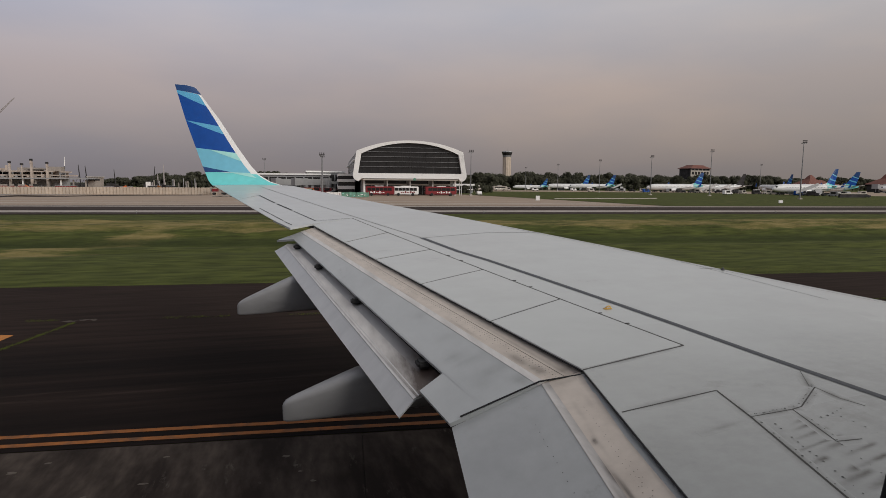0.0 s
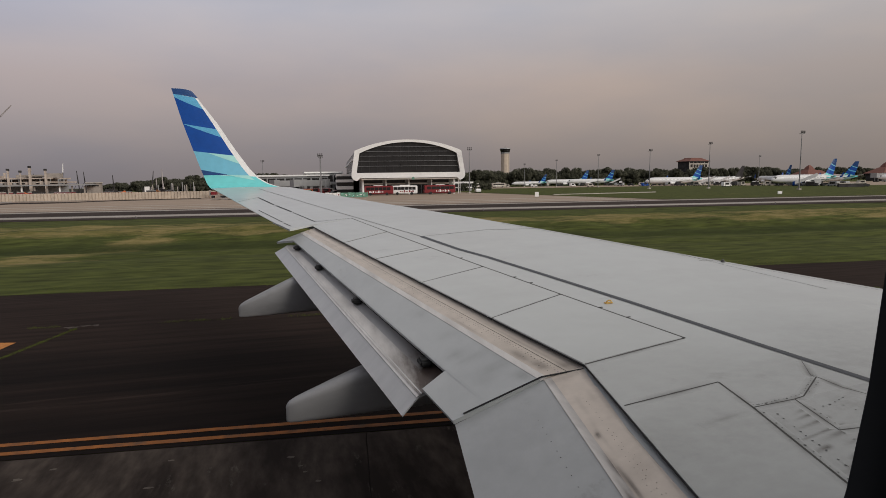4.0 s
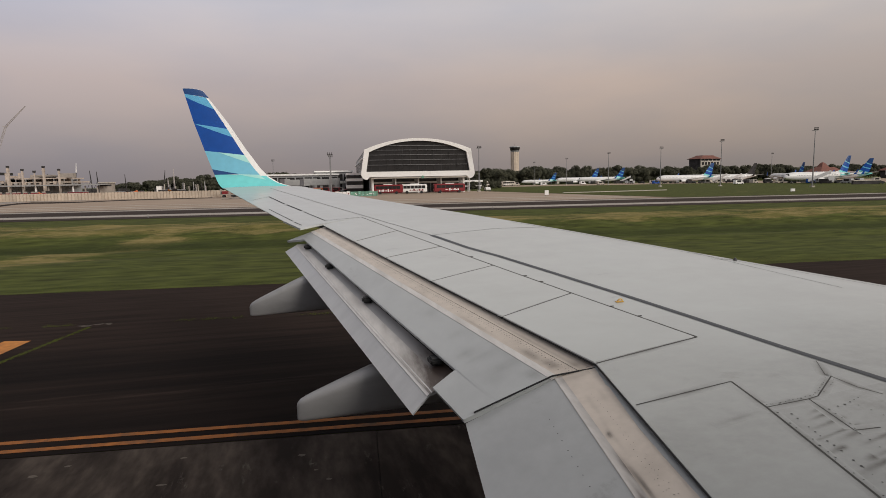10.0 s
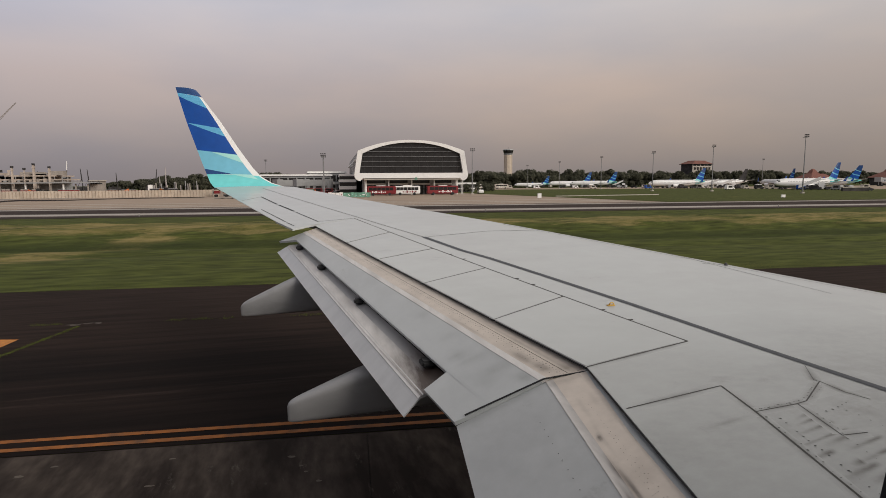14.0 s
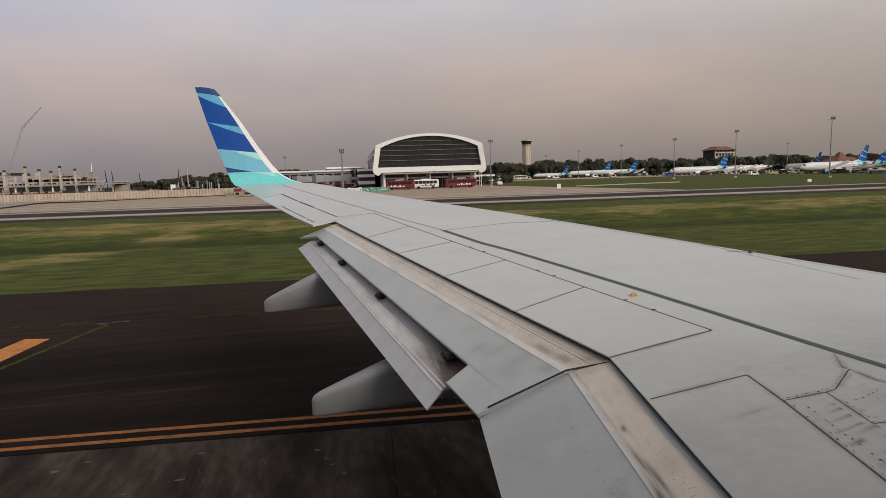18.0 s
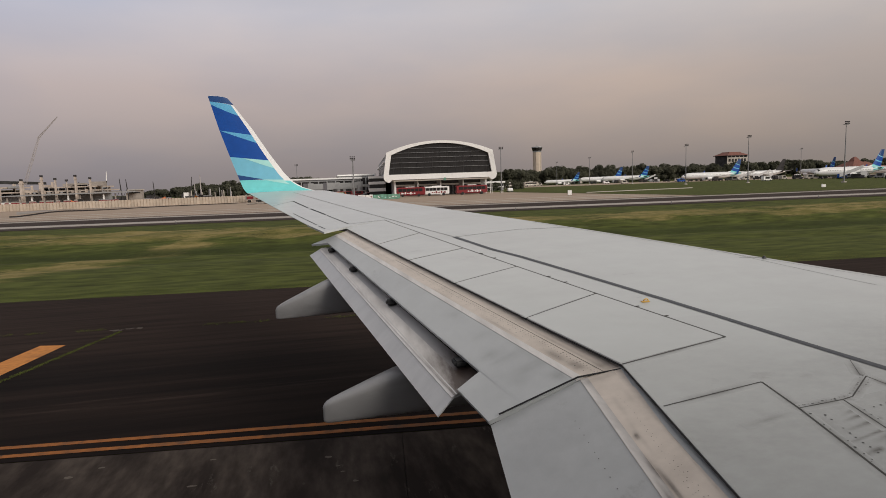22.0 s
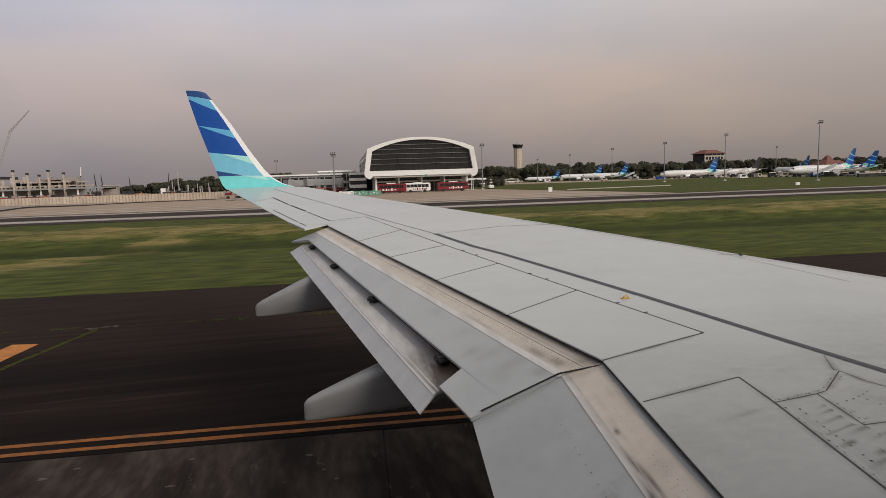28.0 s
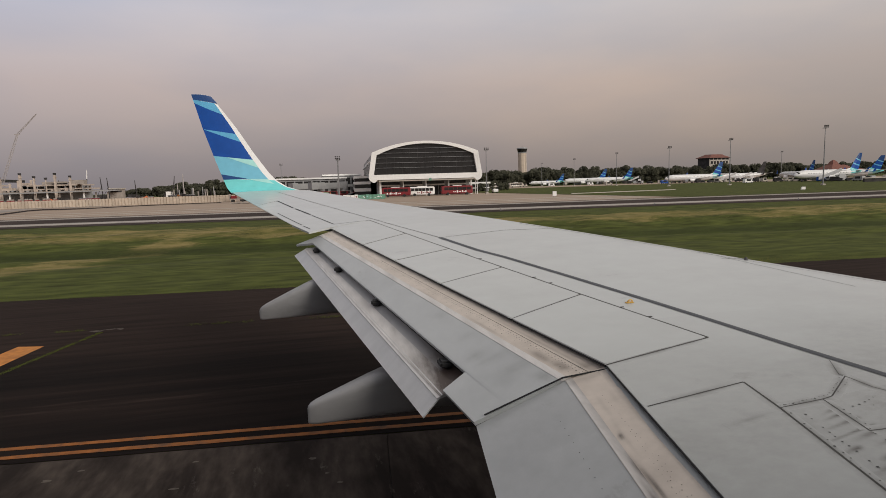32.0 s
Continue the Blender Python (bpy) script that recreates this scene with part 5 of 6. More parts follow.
part("aerial", bar(bmesh.new(), (0, 0, 32.4), (0, 0, 34.5), 0.12), M_STEEL, T)


# ---- trees ----
def tree(seed, h, spread):
    r = random.Random(seed)
    t = thing("tree", "dark green broad-crowned tree at the field's edge", "tree", "tree belt")
    bm = bmesh.new()
    bar(bm, (0, 0, -0.3), (0.2, 0.1, h * 0.45), 0.35, 0.2, 7)
    limbs = []
    for k in range(6):
        a = k * 1.05 + r.uniform(-0.3, 0.3)
        tip = (spread * 0.6 * math.cos(a), spread * 0.6 * math.sin(a), h * r.uniform(0.6, 0.85))
        bar(bm, (0.2, 0.1, h * r.uniform(0.3, 0.45)), tip, 0.16, 0.05, 5)
        limbs.append(tip)
    part("trunk", bm, M_BARK, t)
    bm = bmesh.new()
    lobes = [(Vector(l), r.uniform(0.30, 0.45) * spread) for l in limbs] + [(Vector((0, 0, h * 0.80)), spread * 0.5), (Vector((0, 0, h * 0.55)), spread * 0.6)]
    lobes += [(Vector((spread * 0.7 * math.cos(a), spread * 0.7 * math.sin(a), h * 0.30)), spread * 0.36) for a in (0.4, 1.9, 3.3, 4.8)]
    for c, rad in lobes:
        for _ in range(150):
            d = Vector((r.gauss(0, 1), r.gauss(0, 1), r.gauss(0, 0.75))).normalized()
            p, s = c + d * rad * r.uniform(0.72, 1.05), r.uniform(0.40, 0.80)
            p.z = max(0.3, min(p.z, h * (1 + 0.04 * r.random())))
            face = (d + Vector((r.gauss(0, 0.35), r.gauss(0, 0.35), 0.5 + r.gauss(0, 0.35)))).normalized()
            u = face.orthogonal().normalized()
            w = face.cross(u)
            a = r.uniform(0, 6.28)
            bm.faces.new([bm.verts.new(p + s * k * (math.cos(a + q) * u + math.sin(a + q) * w)) for q, k in ((0, 1.0), (1.3, r.uniform(0.5, 0.9)), (2.9, r.uniform(0.8, 1.1)), (4.6, r.uniform(0.5, 0.9)))])
    part("crown", bm, M_LEAF, t, recalc=False)
    return t


protos = [tree(3, 11.5, 5.5), tree(5, 10.2, 6.4), tree(8, 13.0, 5.2), tree(13, 9.0, 6.0)]
for k, p in enumerate(protos):
    p.matrix_world = pose(132 + 9 * k, 452 + 5 * k, -0.02 - fall(across(140, 452)), 0, 0, 40 * k)
rg = random.Random(21)
def belt(x0, x1, y0, y1, step, low, high):
    x = x0
    while x < x1:
        f = (x - x0) / (x1 - x0)
        s = rg.uniform(low, high)
        yy = y0 + (y1 - y0) * f + rg.uniform(-9, 9)
        copy_thing(protos[rg.randrange(4)], pose(x, yy, -0.02 - fall(across(x, yy)), 0, 0, rg.uniform(0, 360)) @ Matrix.Diagonal((s, s, s, 1)))
        x += step * rg.uniform(0.6, 1.3)
belt(122, 560, 455, 520, 4.0, 0.95, 1.22)
belt(150, 700, 490, 560, 5.5, 1.0, 1.3)
belt(-66, -20, 500, 496, 2.6, 0.98, 1.12)
belt(-20, 128, 496, 490, 4.0, 0.95, 1.2)
belt(-104, -64, 505, 500, 2.4, 0.84, 0.98)
belt(-112, -64, 496, 492, 2.4, 0.66, 0.80)
belt(-140, -104, 515, 505, 2.4, 0.56, 0.68)
belt(70, 92, 262, 275, 5.0, 0.30, 0.42)


# ---- parked airliners ----
def airliner(x, y, turn, tail, label, group="parked airliners", stripe=None, s=1.0):
    t = thing("airliner", label, "airliner", group, at=(x, y, 0.04), turn=turn)
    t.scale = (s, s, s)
    bm = bmesh.new()
    prof = ((19.6, 0.15, 2.75), (19.0, 0.75, 2.85), (17.8, 1.30, 3.05), (15.8, 1.75, 3.2), (13.5, 1.88, 3.25), (-7.0, 1.88, 3.25), (-11.5, 1.62, 3.45), (-15.5, 1.05, 3.8), (-19.0, 0.35, 4.2))
    loft(bm, [[(px, r * math.cos(a), z + r * math.sin(a)) for a in [2 * math.pi * i / 16 for i in range(16)]] for px, r, z in prof])
    f = part("fuselage", bm, M_BODY, t, smooth=True)
    if stripe:
        part("livery_patch", loft(bmesh.new(), [[(px, (r + 0.03) * math.cos(a), z + (r + 0.03) * math.sin(a)) for a in [2 * math.pi * i / 16 for i in range(16)]] for px, r, z in prof[2:5]]), stripe, f, smooth=True)
    part("cockpit_window", loft(bmesh.new(), [[(px, (r + 0.03) * math.cos(a), z + (r + 0.03) * math.sin(a)) for a in [0.5 + 2.14 * i / 8 for i in range(9)]] for px, r, z in ((18.3, 1.06, 2.95), (17.6, 1.36, 3.08))], closed=False), M_GLASS, f)
    for k in range(26):
        for sd in (-1, 1):
            part("window", boxes((-9.5 + k * 0.92, -9.2 + k * 0.92, sd * 1.84 - 0.05, sd * 1.84 + 0.05, 3.55, 3.8)), M_PANEL, f)
    for dx in (15.0, -11.4):
        part("door", boxes((dx - 0.45, dx + 0.45, -1.86 if dx > 0 else -1.66, -1.70 if dx > 0 else -1.5, 2.7, 4.4)), M_PANEL, f)
    for sd in (-1, 1):
        part("wing", loft(bmesh.new(), [[(xl - c * 0.0, sd * yy, z), (xl - c * 0.35, sd * yy, z + th), (xl - c, sd * yy, z + 0.02), (xl - c * 0.4, sd * yy, z - th)] for yy, xl, c, z, th in ((1.5, 4.5, 7.0, 2.1, 0.40), (5.6, 1.8, 4.2, 2.55, 0.22), (16.8, -4.2, 1.5, 3.75, 0.07))]), M_SKIN, t)
        part("winglet", slab(bmesh.new(), [(-4.3, sd * 16.8, 3.75), (-5.8, sd * 16.8, 3.75), (-6.6, sd * 17.3, 6.2), (-6.0, sd * 17.3, 6.2)], 0.06, (0, sd, 0)), M_NAVY if len(tail) > 4 else tail[0], t)
        part("tailplane", slab(bmesh.new(), [(-14.6, sd * 0.6, 4.4), (-17.9, sd * 0.6, 4.4), (-19.4, sd * 7.1, 4.95), (-18.0, sd * 7.1, 4.95)], 0.16), M_SKIN, t)
        e = part("engine", loft(bmesh.new(), [[(ex, sd * 4.83 + r * math.cos(a), 1.55 + r * math.sin(a)) for a in [2 * math.pi * i / 14 for i in range(14)]] for ex, r in ((6.0, 0.85), (5.6, 1.02), (4.0, 1.06), (2.2, 0.85), (1.2, 0.55))]), M_WHITE, t, smooth=True)
        part("intake", bar(bmesh.new(), (6.02, sd * 4.83, 1.55), (6.05, sd * 4.83, 1.55), 0.76, n=14), M_SHADE, e)
        part("pylon", boxes((1.5, 4.5, sd * 4.83 - 0.12, sd * 4.83 + 0.12, 2.2, 2.75)), M_SKIN, t)
        g = part("main_gear", boxes((-0.7, -0.4, sd * 2.86 - 0.15, sd * 2.86 + 0.15, 0.5, 2.0)), M_STEEL, t)
        for o in (-0.4, 0.4):
            part("tyre", bar(bmesh.new(), (-0.55, sd * 2.86 + o - 0.15, 0.56), (-0.55, sd * 2.86 + o + 0.15, 0.56), 0.56, n=12), M_TYRE, g)
    g = part("nose_gear", boxes((15.0, 15.2, -0.12, 0.12, 0.3, 1.8)), M_STEEL, t)
    part("tyre", bar(bmesh.new(), (15.1, -0.3, 0.34), (15.1, 0.3, 0.34), 0.34, n=10), M_TYRE, g)
    # fin in three livery bands
    def fin_at(f):
        return (-12.3 - 5.2 * f, -17.3 - 2.2 * f, 4.9 + 7.4 * f)
    fn = None
    for k, (a, b) in enumerate(((0.0, 0.14), (0.14, 0.36), (0.36, 0.43), (0.43, 0.66), (0.66, 0.71), (0.71, 1.0))):
        (l0, e0, z0), (l1, e1, z1) = fin_at(a), fin_at(b)
        bm = bmesh.new()
        th0, th1 = 0.24 - 0.16 * a, 0.24 - 0.16 * b
        loft(bm, [[(l0, 0, z0), ((l0 * 2 + e0) / 3, th0, z0 - 0.6 * (k > 0)), (e0, 0, z0 - 1.2 * (k > 0)), ((l0 * 2 + e0) / 3, -th0, z0 - 0.6 * (k > 0))],
                  [(l1, 0, z1), ((l1 * 2 + e1) / 3, th1, z1 - 0.6 * (k < 5)), (e1, 0, z1 - 1.2 * (k < 5)), ((l1 * 2 + e1) / 3, -th1, z1 - 0.6 * (k < 5))]])
        ob = part("fin" if not fn else "fin_band", bm, tail[k % len(tail)], fn or t)
        fn = fn or ob
    part("dorsal_fillet", slab(bmesh.new(), [(-9.0, -0.05, 4.7), (-12.8, -0.05, 4.6), (-12.6, -0.05, 5.6)], 0.1, (0, 1, 0)), M_WHITE, t)
    tail_cone = part("tail_cone", loft(bmesh.new(), [[(px, r * math.cos(a), z + r * math.sin(a)) for a in [2 * math.pi * i / 12 for i in range(12)]] for px, r, z in ((-11.5, 1.64, 3.45), (-15.5, 1.07, 3.8), (-19.1, 0.37, 4.2))]), tail[0] if len(tail) > 1 else M_WHITE, t, smooth=True)
    return t


BLUE_TAIL = (M_AQUA, M_NAVY, M_BLUE, M_NAVY, M_LIGHTBLUE, M_TAIL)
LAB = "white airliner with a blue striped tail on the parking apron"
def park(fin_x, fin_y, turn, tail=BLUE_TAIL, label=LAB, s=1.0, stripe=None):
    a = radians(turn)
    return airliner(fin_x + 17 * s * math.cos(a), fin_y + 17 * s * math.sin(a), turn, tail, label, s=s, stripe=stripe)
first_jet = park(240, 222, 183)
for fx, fy, tn in ((245, 320, 176), (325, 330, 78), (250, 430, 170), (241, 455, 176), (420, 300, 150), (470, 330, 150), (300, 262, 150)):
    a = radians(tn)
    copy_thing(first_jet, pose(fx + 17 * math.cos(a), fy + 17 * math.sin(a), 0.04 - fall(across(fx, fy)), 0, 0, tn))
# scaled down and stood nearer, in place of a full-size jet farther off
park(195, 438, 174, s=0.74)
park(293, 338, 173, (M_SHADE,), "white airliner with a dark painted tail on the apron")


def stairs(x, y, turn):
    t = thing("stair_truck", "grey mobile boarding stairs on a small truck", "boarding stairs", "mobile stairs", at=(x, y, 0.04), turn=turn)
    t.scale = (1.35, 1.35, 1.45)
    part("chassis", boxes((-3.0, 3.0, -1.0, 1.0, 0.5, 0.9)), M_STEEL, t)
    part("cab", boxes((2.0, 3.6, -1.0, 1.0, 0.6, 2.2)), M_WHITE, t)
    for s in (-1, 1):
        part("stringer", slab(bmesh.new(), [(-3.4, s * 0.8, 0.5), (2.6, s * 0.8, 3.0), (2.6, s * 0.8, 3.9), (-3.4, s * 0.8, 1.4)], 0.08, (0, s, 0)), M_WHITE, t)
        for wx in (-2.0, 2.4):
            part("wheel", bar(bmesh.new(), (wx, s * 0.8, 0.45), (wx, s * 1.05, 0.45), 0.45, n=12), M_TYRE, t)
    for k in range(12):
        part("step", boxes((-3.3 + k * 0.49, -2.95 + k * 0.49, -0.78, 0.78, 0.55 + k * 0.21, 0.62 + k * 0.21)), M_STEEL, t)
    part("landing", boxes((2.4, 3.8, -0.8, 0.8, 2.95, 3.05)), M_STEEL, t)


for x, y, tn in ((213, 210, -42), (236, 300, -40), (262, 318, -35), (252, 246, 210), (244, 414, -35)):
    stairs(x, y, tn)
for x, y, tn, m_, lb in ((214, 216, 10, M_NAVY, "blue apron tug van"), (245, 212, 175, M_FACADE, "pale apron service van"), (270, 300, 0, M_WHITE, "white apron service van"), (200, 310, 0, M_NAVY, "blue apron tug van"), (175, 330, 0, M_FACADE, "pale apron service van"), (226, 217, 90, M_SHADE, "dark apron tug van"), (160, 380, 0, M_WHITE, "white apron service van"), (145, 392, 20, M_FACADE, "pale apron service van"), (185, 372, 10, M_WHITE, "white apron service van"), (190, 232, 0, M_WHITE, "white apron service van")):
    car(x, y, tn, m_, lb, True)
rg = random.Random(31)
car(262, 318, 10, M_SHADE, "dark apron service van", True)
for k in range(44):
    az = radians(25 + 25.5 * k / 43 + rg.uniform(-0.4, 0.4))
    dist = 470 - 190 * (k / 43) ** 1.2 + rg.uniform(-14, 10)
    vx, vy = -9 + dist * math.sin(az), dist * math.cos(az)
    kind = rg.randrange(6)
    car(vx, vy, rg.uniform(0, 360), (M_SHADE, M_SHADE, M_PANEL, M_SHADE, M_FACADE, M_TYRE)[kind], ("dark apron service van", "dark apron service van", "grey apron service van", "dark apron service van", "pale apron service van", "black apron tug van")[kind], kind != 5)
for x, y in ((120, 385), (134, 380)):
    coach(x, y, 4, M_FACADE, "pale apron bus beyond the grass")


# ---- red-roofed terminal buildings ----
def pavilion(x, y, w, d, h, rise, turn=0, label="terminal pavilion with a stepped red tiled roof", tiers=2):
    t = thing("pavilion", label, "terminal building", "red-roofed pavilions", at=(x, y, 0.0), turn=turn)
    part("wall", boxes((-w / 2, w / 2, -d / 2, d / 2, 0, h)), M_SHADE, t)
    for k in range(6):
        px = -w / 2 + k * w / 5
        part("pillar", boxes((px - 0.3, px + 0.3, -d / 2 - 0.35, -d / 2 - 0.003, 0, h)), M_FACADE, t)
    part("balcony", boxes((-w / 2 - 0.5, w / 2 + 0.5, -d / 2 - 0.9, -d / 2 - 0.4, h * 0.45, h * 0.62)), M_FACADE, t)
    rings, e = [], 1.5
    for k, (f, z) in enumerate(((1.0, 0.0), (0.62, 0.30), (0.30, 0.55), (0.16, 0.86), (0.05, 1.0)) if tiers > 1 else ((1.0, 0.0), (0.55, 0.8), (0.5, 1.0))):
        a, b = (w / 2 + e) * f, (d / 2 + e) * f
        rings.append([(-a, -b, h + rise * z), (a, -b, h + rise * z), (a, b, h + rise * z), (-a, b, h + rise * z)])
    part("roof", loft(bmesh.new(), rings), M_ROOF, t, "red tiled roof")
    part("soffit", boxes((-w / 2 - e, w / 2 + e, -d / 2 - e, d / 2 + e, h - 0.4, h - 0.005)), M_SHADE, t)
    return t


tower_like = pavilion(397, 520, 25, 15, 21.6, 3.4, 8, "tall pale building with a flat-hipped red roof", 1)
for k in range(6):
    part("window", boxes((-11.2 + k * 3.9, -8.4 + k * 3.9, -7.86, -7.76, 15.6, 18.4)), M_GLASS, tower_like)
part("storey_band", boxes((-12.7, 12.7, -7.8, -7.503, 12.5, 19.6)), M_FACADE, tower_like)
for x, y, w, h, r in ((443, 425, 20, 6.0, 8.5), (500, 400, 26, 6.5, 9.5), (560, 380, 40, 6.5, 6.0), (470, 440, 34, 5.5, 5.0), (640, 370, 40, 6.5, 9.0)):
    pavilion(x, y, w, 16, h, r)
t = thing("wing_wall", "tall white slab wall beside the pavilions", "wall", at=(468, 372, 0.0))
part("panel", boxes((-2.2, 2.2, -0.8, 0.8, 0, 12)), M_WHITE, t)


# ---- signs and small airfield things ----
for x, y, w, h in ((101, 112, 0.9, 0.6), (50, 132, 0.9, 1.1)):
    t = thing("airfield_sign", "small white airfield sign box on the grass", "sign", "airfield signs", at=(x, y, 0.05), turn=-12)
    part("panel", boxes((-w / 2, w / 2, -0.15, 0.15, 0.2, 0.2 + h)), M_WHITE, t)
    for s in (-1, 1):
        part("leg", boxes((s * w / 3 - 0.05, s * w / 3 + 0.05, -0.05, 0.05, 0, 0.2)), M_STEEL, t)
t = thing("barrier_line", "low pale concrete barrier on the grass", "barrier", at=(64, 152, 0.05), turn=6)
for k in range(16):
    part("segment", boxes((k * 2.2, k * 2.2 + 2.1, -0.25, 0.25, 0, 0.22)), M_FACADE, t)
t = thing("barrier_line", "low white barrier along the parking apron", "barrier", at=(275, 205, 0.05), turn=0)
for k in range(40):
    part("segment", boxes((k * 4.2, k * 4.2 + 4.0, -0.25, 0.25, 0, 0.9)), M_WHITE, t)
t = thing("drain_headwall", "dark concrete drain headwall in the grass", "headwall", at=(196, 175, 0.05))
part("wall", boxes((-6, 6, -0.4, 0.4, 0, 1.3)), M_SHADE, t)
part("coping", boxes((-6.2, 6.2, -0.6, 0.6, 1.3, 1.6)), M_FACADE, t)
for k in range(14):
    t = thing("taxiway_light", "small taxiway edge light on a stub", "airfield light", "taxiway edge lights", at=(*road(-70 + k * 22, 80.0), 0.04))
    part("stub", bar(bmesh.new(), (0, 0, 0), (0, 0, 0.3), 0.05), M_STEEL, t)
    part("lens", bar(bmesh.new(), (0, 0, 0.3), (0, 0, 0.42), 0.07, 0.04), M_FACADE, t)


for v0, w in ((112.5, 1.4), (120.0, 1.6), (131.0, 1.8)):
    strip_on("apron_line", [road(-420, v0), road(58, v0), road(58, v0 + w), road(-420, v0 + w)], 0.05, M_FACADE, "faded pale line painted along the apron", "road marking", "apron lines")
# added stand, hidden by the fence, that lifts the barriers above it
t = thing("access_ramp", "added pale stand under the road barriers, behind the fence", "ramp", at=(-150, 226, 0.04), turn=-3)
part("deck", boxes((0, 68, -2, 5, 0, 2.1)), M_FACADE, t)
for v0, v1, m_, lb in ((103.0, 104.6, M_EDGE, "bright pale line along the taxiway edge"), (106.6, 107.9, M_ASPHALT, "thin dark joint along the apron edge"), (84.6, 87.2, M_EDGE, "bright pale line along the taxiway edge")):
    strip_on("edge_stripe", [road(-420, v0), road(640, v0), road(640, v1), road(-420, v1)], 0.05, m_, lb, "road marking", "taxiway edge stripes")
block = thing("road_barrier", "red and white plastic road barrier behind the fence", "barrier", "road barriers", at=(-120, 223.5, 2.14), turn=-3)
part("base", boxes((-0.55, 0.55, -0.25, 0.25, 0, 0.35)), M_RED, block)
part("top", boxes((-0.5, 0.5, -0.14, 0.14, 0.35, 0.8)), M_STRIP, block)
for k in range(1, 20):
    x, y = -120 + 1.75 * k + 0.3 * (k % 3), 223.5 - 0.09 * k + 0.3 * (k % 2)
    copy_thing(block, pose(x, y, 2.14 - fall(across(x, y)), 0, 0, -3 + 4 * (k % 3)))


# ---- hoarding and building site ----
t = thing("hoarding", "pale ribbed concrete panel fence along the site", "fence", at=(-172, 214, 0.04), turn=-3)
hm = boxes((0.0, 0.66, -0.22, 0.08, 0, 2.25), (0.66, 0.95, 0.0, 0.08, 0, 2.15))
hp = part("fence_panel", hm, M_FENCE, t)
for k in range(1, 151):
    c = hp.copy()
    scene.collection.objects.link(c)
    c.location = (0.95 * k, 0, 0)
t = thing("concrete_frame", "unfinished concrete building frame with tall columns", "building site", at=(-120, 262, 0.0))
part("floor_slab", boxes((-80, 27, 2, 30, 6.0, 6.5)), M_SITE, t)
part("floor_slab", boxes((9, 26, 3, 26, 7.5, 8.0)), M_SITE, t)
part("floor_slab", boxes((15, 23, 4, 20, 8.5, 8.9)), M_STRIP, t)
part("floor_slab", boxes((-70, -6, 4, 24, 8.0, 8.5)), M_SITE, t)
part("lower_deck", boxes((2, 30, 1, 22, 5.0, 5.5)), M_STRIP, t)
for x, z, w in ((1, 10.6, 1.0), (8.1, 11.9, 0.7), (12.8, 10.7, 0.55), (16.8, 10.0, 0.28), (20.0, 11.7, 0.7), (25.2, 10.6, 0.6), (-7, 12, 0.8), (-15, 13, 0.8), (-24, 11.6, 0.7), (-33, 12.6, 0.8), (-44, 11.8, 0.8), (-55, 12.4, 0.8), (-66, 11.8, 0.8)):
    c = part("column", loft(bmesh.new(), [[(x - w * s * 0.5, 0.3 - w * s, h), (x + w * s * 0.5, 0.3 - w * s, h), (x + w * s * 0.5, 0.3 + w * s, h), (x - w * s * 0.5, 0.3 + w * s, h)] for h, s in ((0, 1.0), (6.5, 0.98), (8.0, 0.85), (z, 0.78))]), M_SITE, t)
    part("column_head", boxes((x - w * 0.6, x + w * 0.6, 0.3 - w * 0.95, 0.3 + w * 0.95, z - 1.1, z - 0.7)), M_SITE, c)
    part("starter_bar_cage", boxes((x - 0.45, x + 0.45, -0.1, 0.7, z, z + 0.75)), M_SHADE, c)
rg = random.Random(5)
for k in range(26):
    x = -70 + k * 3.8 + rg.uniform(-1, 1)
    part("back_column", boxes((x - 0.35, x + 0.35, 24, 24.7, 0, 6 + rg.random() * 4.5)), M_SITE, t)
for k in range(30):
    x, w, z = rg.uniform(-60, 24), rg.uniform(1.5, 5), rg.choice((6.5, 6.5, 5.5, 8.0))
    part("formwork", boxes((x, x + w, 5, 9, z, z + 0.4 + rg.random() * 1.3)), (M_SITE, M_PANEL, M_STRIP, M_SHADE)[k % 4], t)
for k in range(28):
    x = -60 + k * 3.3 + rg.uniform(-0.6, 0.6)
    part("prop", boxes((x - 0.12, x + 0.12, 2.6, 2.84, 5.5, 6.0 + 1.5 * (x > 9))), M_PANEL, t)
part("rear_wall", boxes((-78, 30, 9, 9.4, 0, 5.0)), M_PANEL, t)
part("upper_wall", boxes((3, 26, 10, 10.4, 5.5, 7.4)), M_SITE, t)
part("upper_wall", boxes((11, 20, 12, 12.4, 8.0, 9.3)), M_STRIP, t)
for k in range(16):
    x = 1.5 + k * 1.6 + rg.uniform(-0.4, 0.4)
    part("shutter_panel", boxes((x, x + rg.uniform(0.5, 1.2), 1.2, 1.3, 5.5, 5.5 + rg.uniform(0.5, 1.6))), (M_STRIP, M_SITE, M_PANEL)[k % 3], t)
t = thing("long_canopy", "long thin grey canopy on white posts", "canopy", at=(-120, 256, 0.0))
part("roof", slab(bmesh.new(), [(-70, -1.5, 4.9), (43.5, -1.5, 5.3), (43.5, 2.5, 5.3), (-70, 2.5, 4.9)], 0.42), M_PANEL, t)
for k in range(27):
    x = -68 + k * 4.15
    part("post", boxes((x - 0.24, x + 0.24, -0.3, 0.2, 0, 4.6)), M_STRIP if k % 3 else M_WHITE, t)
t = thing("site_office", "pale flat-roofed site office at the canopy's end", "site office", at=(-80, 258, 0.0))
part("wall", boxes((0, 4.5, 0, 4, 0, 5.6)), M_STRIP, t)
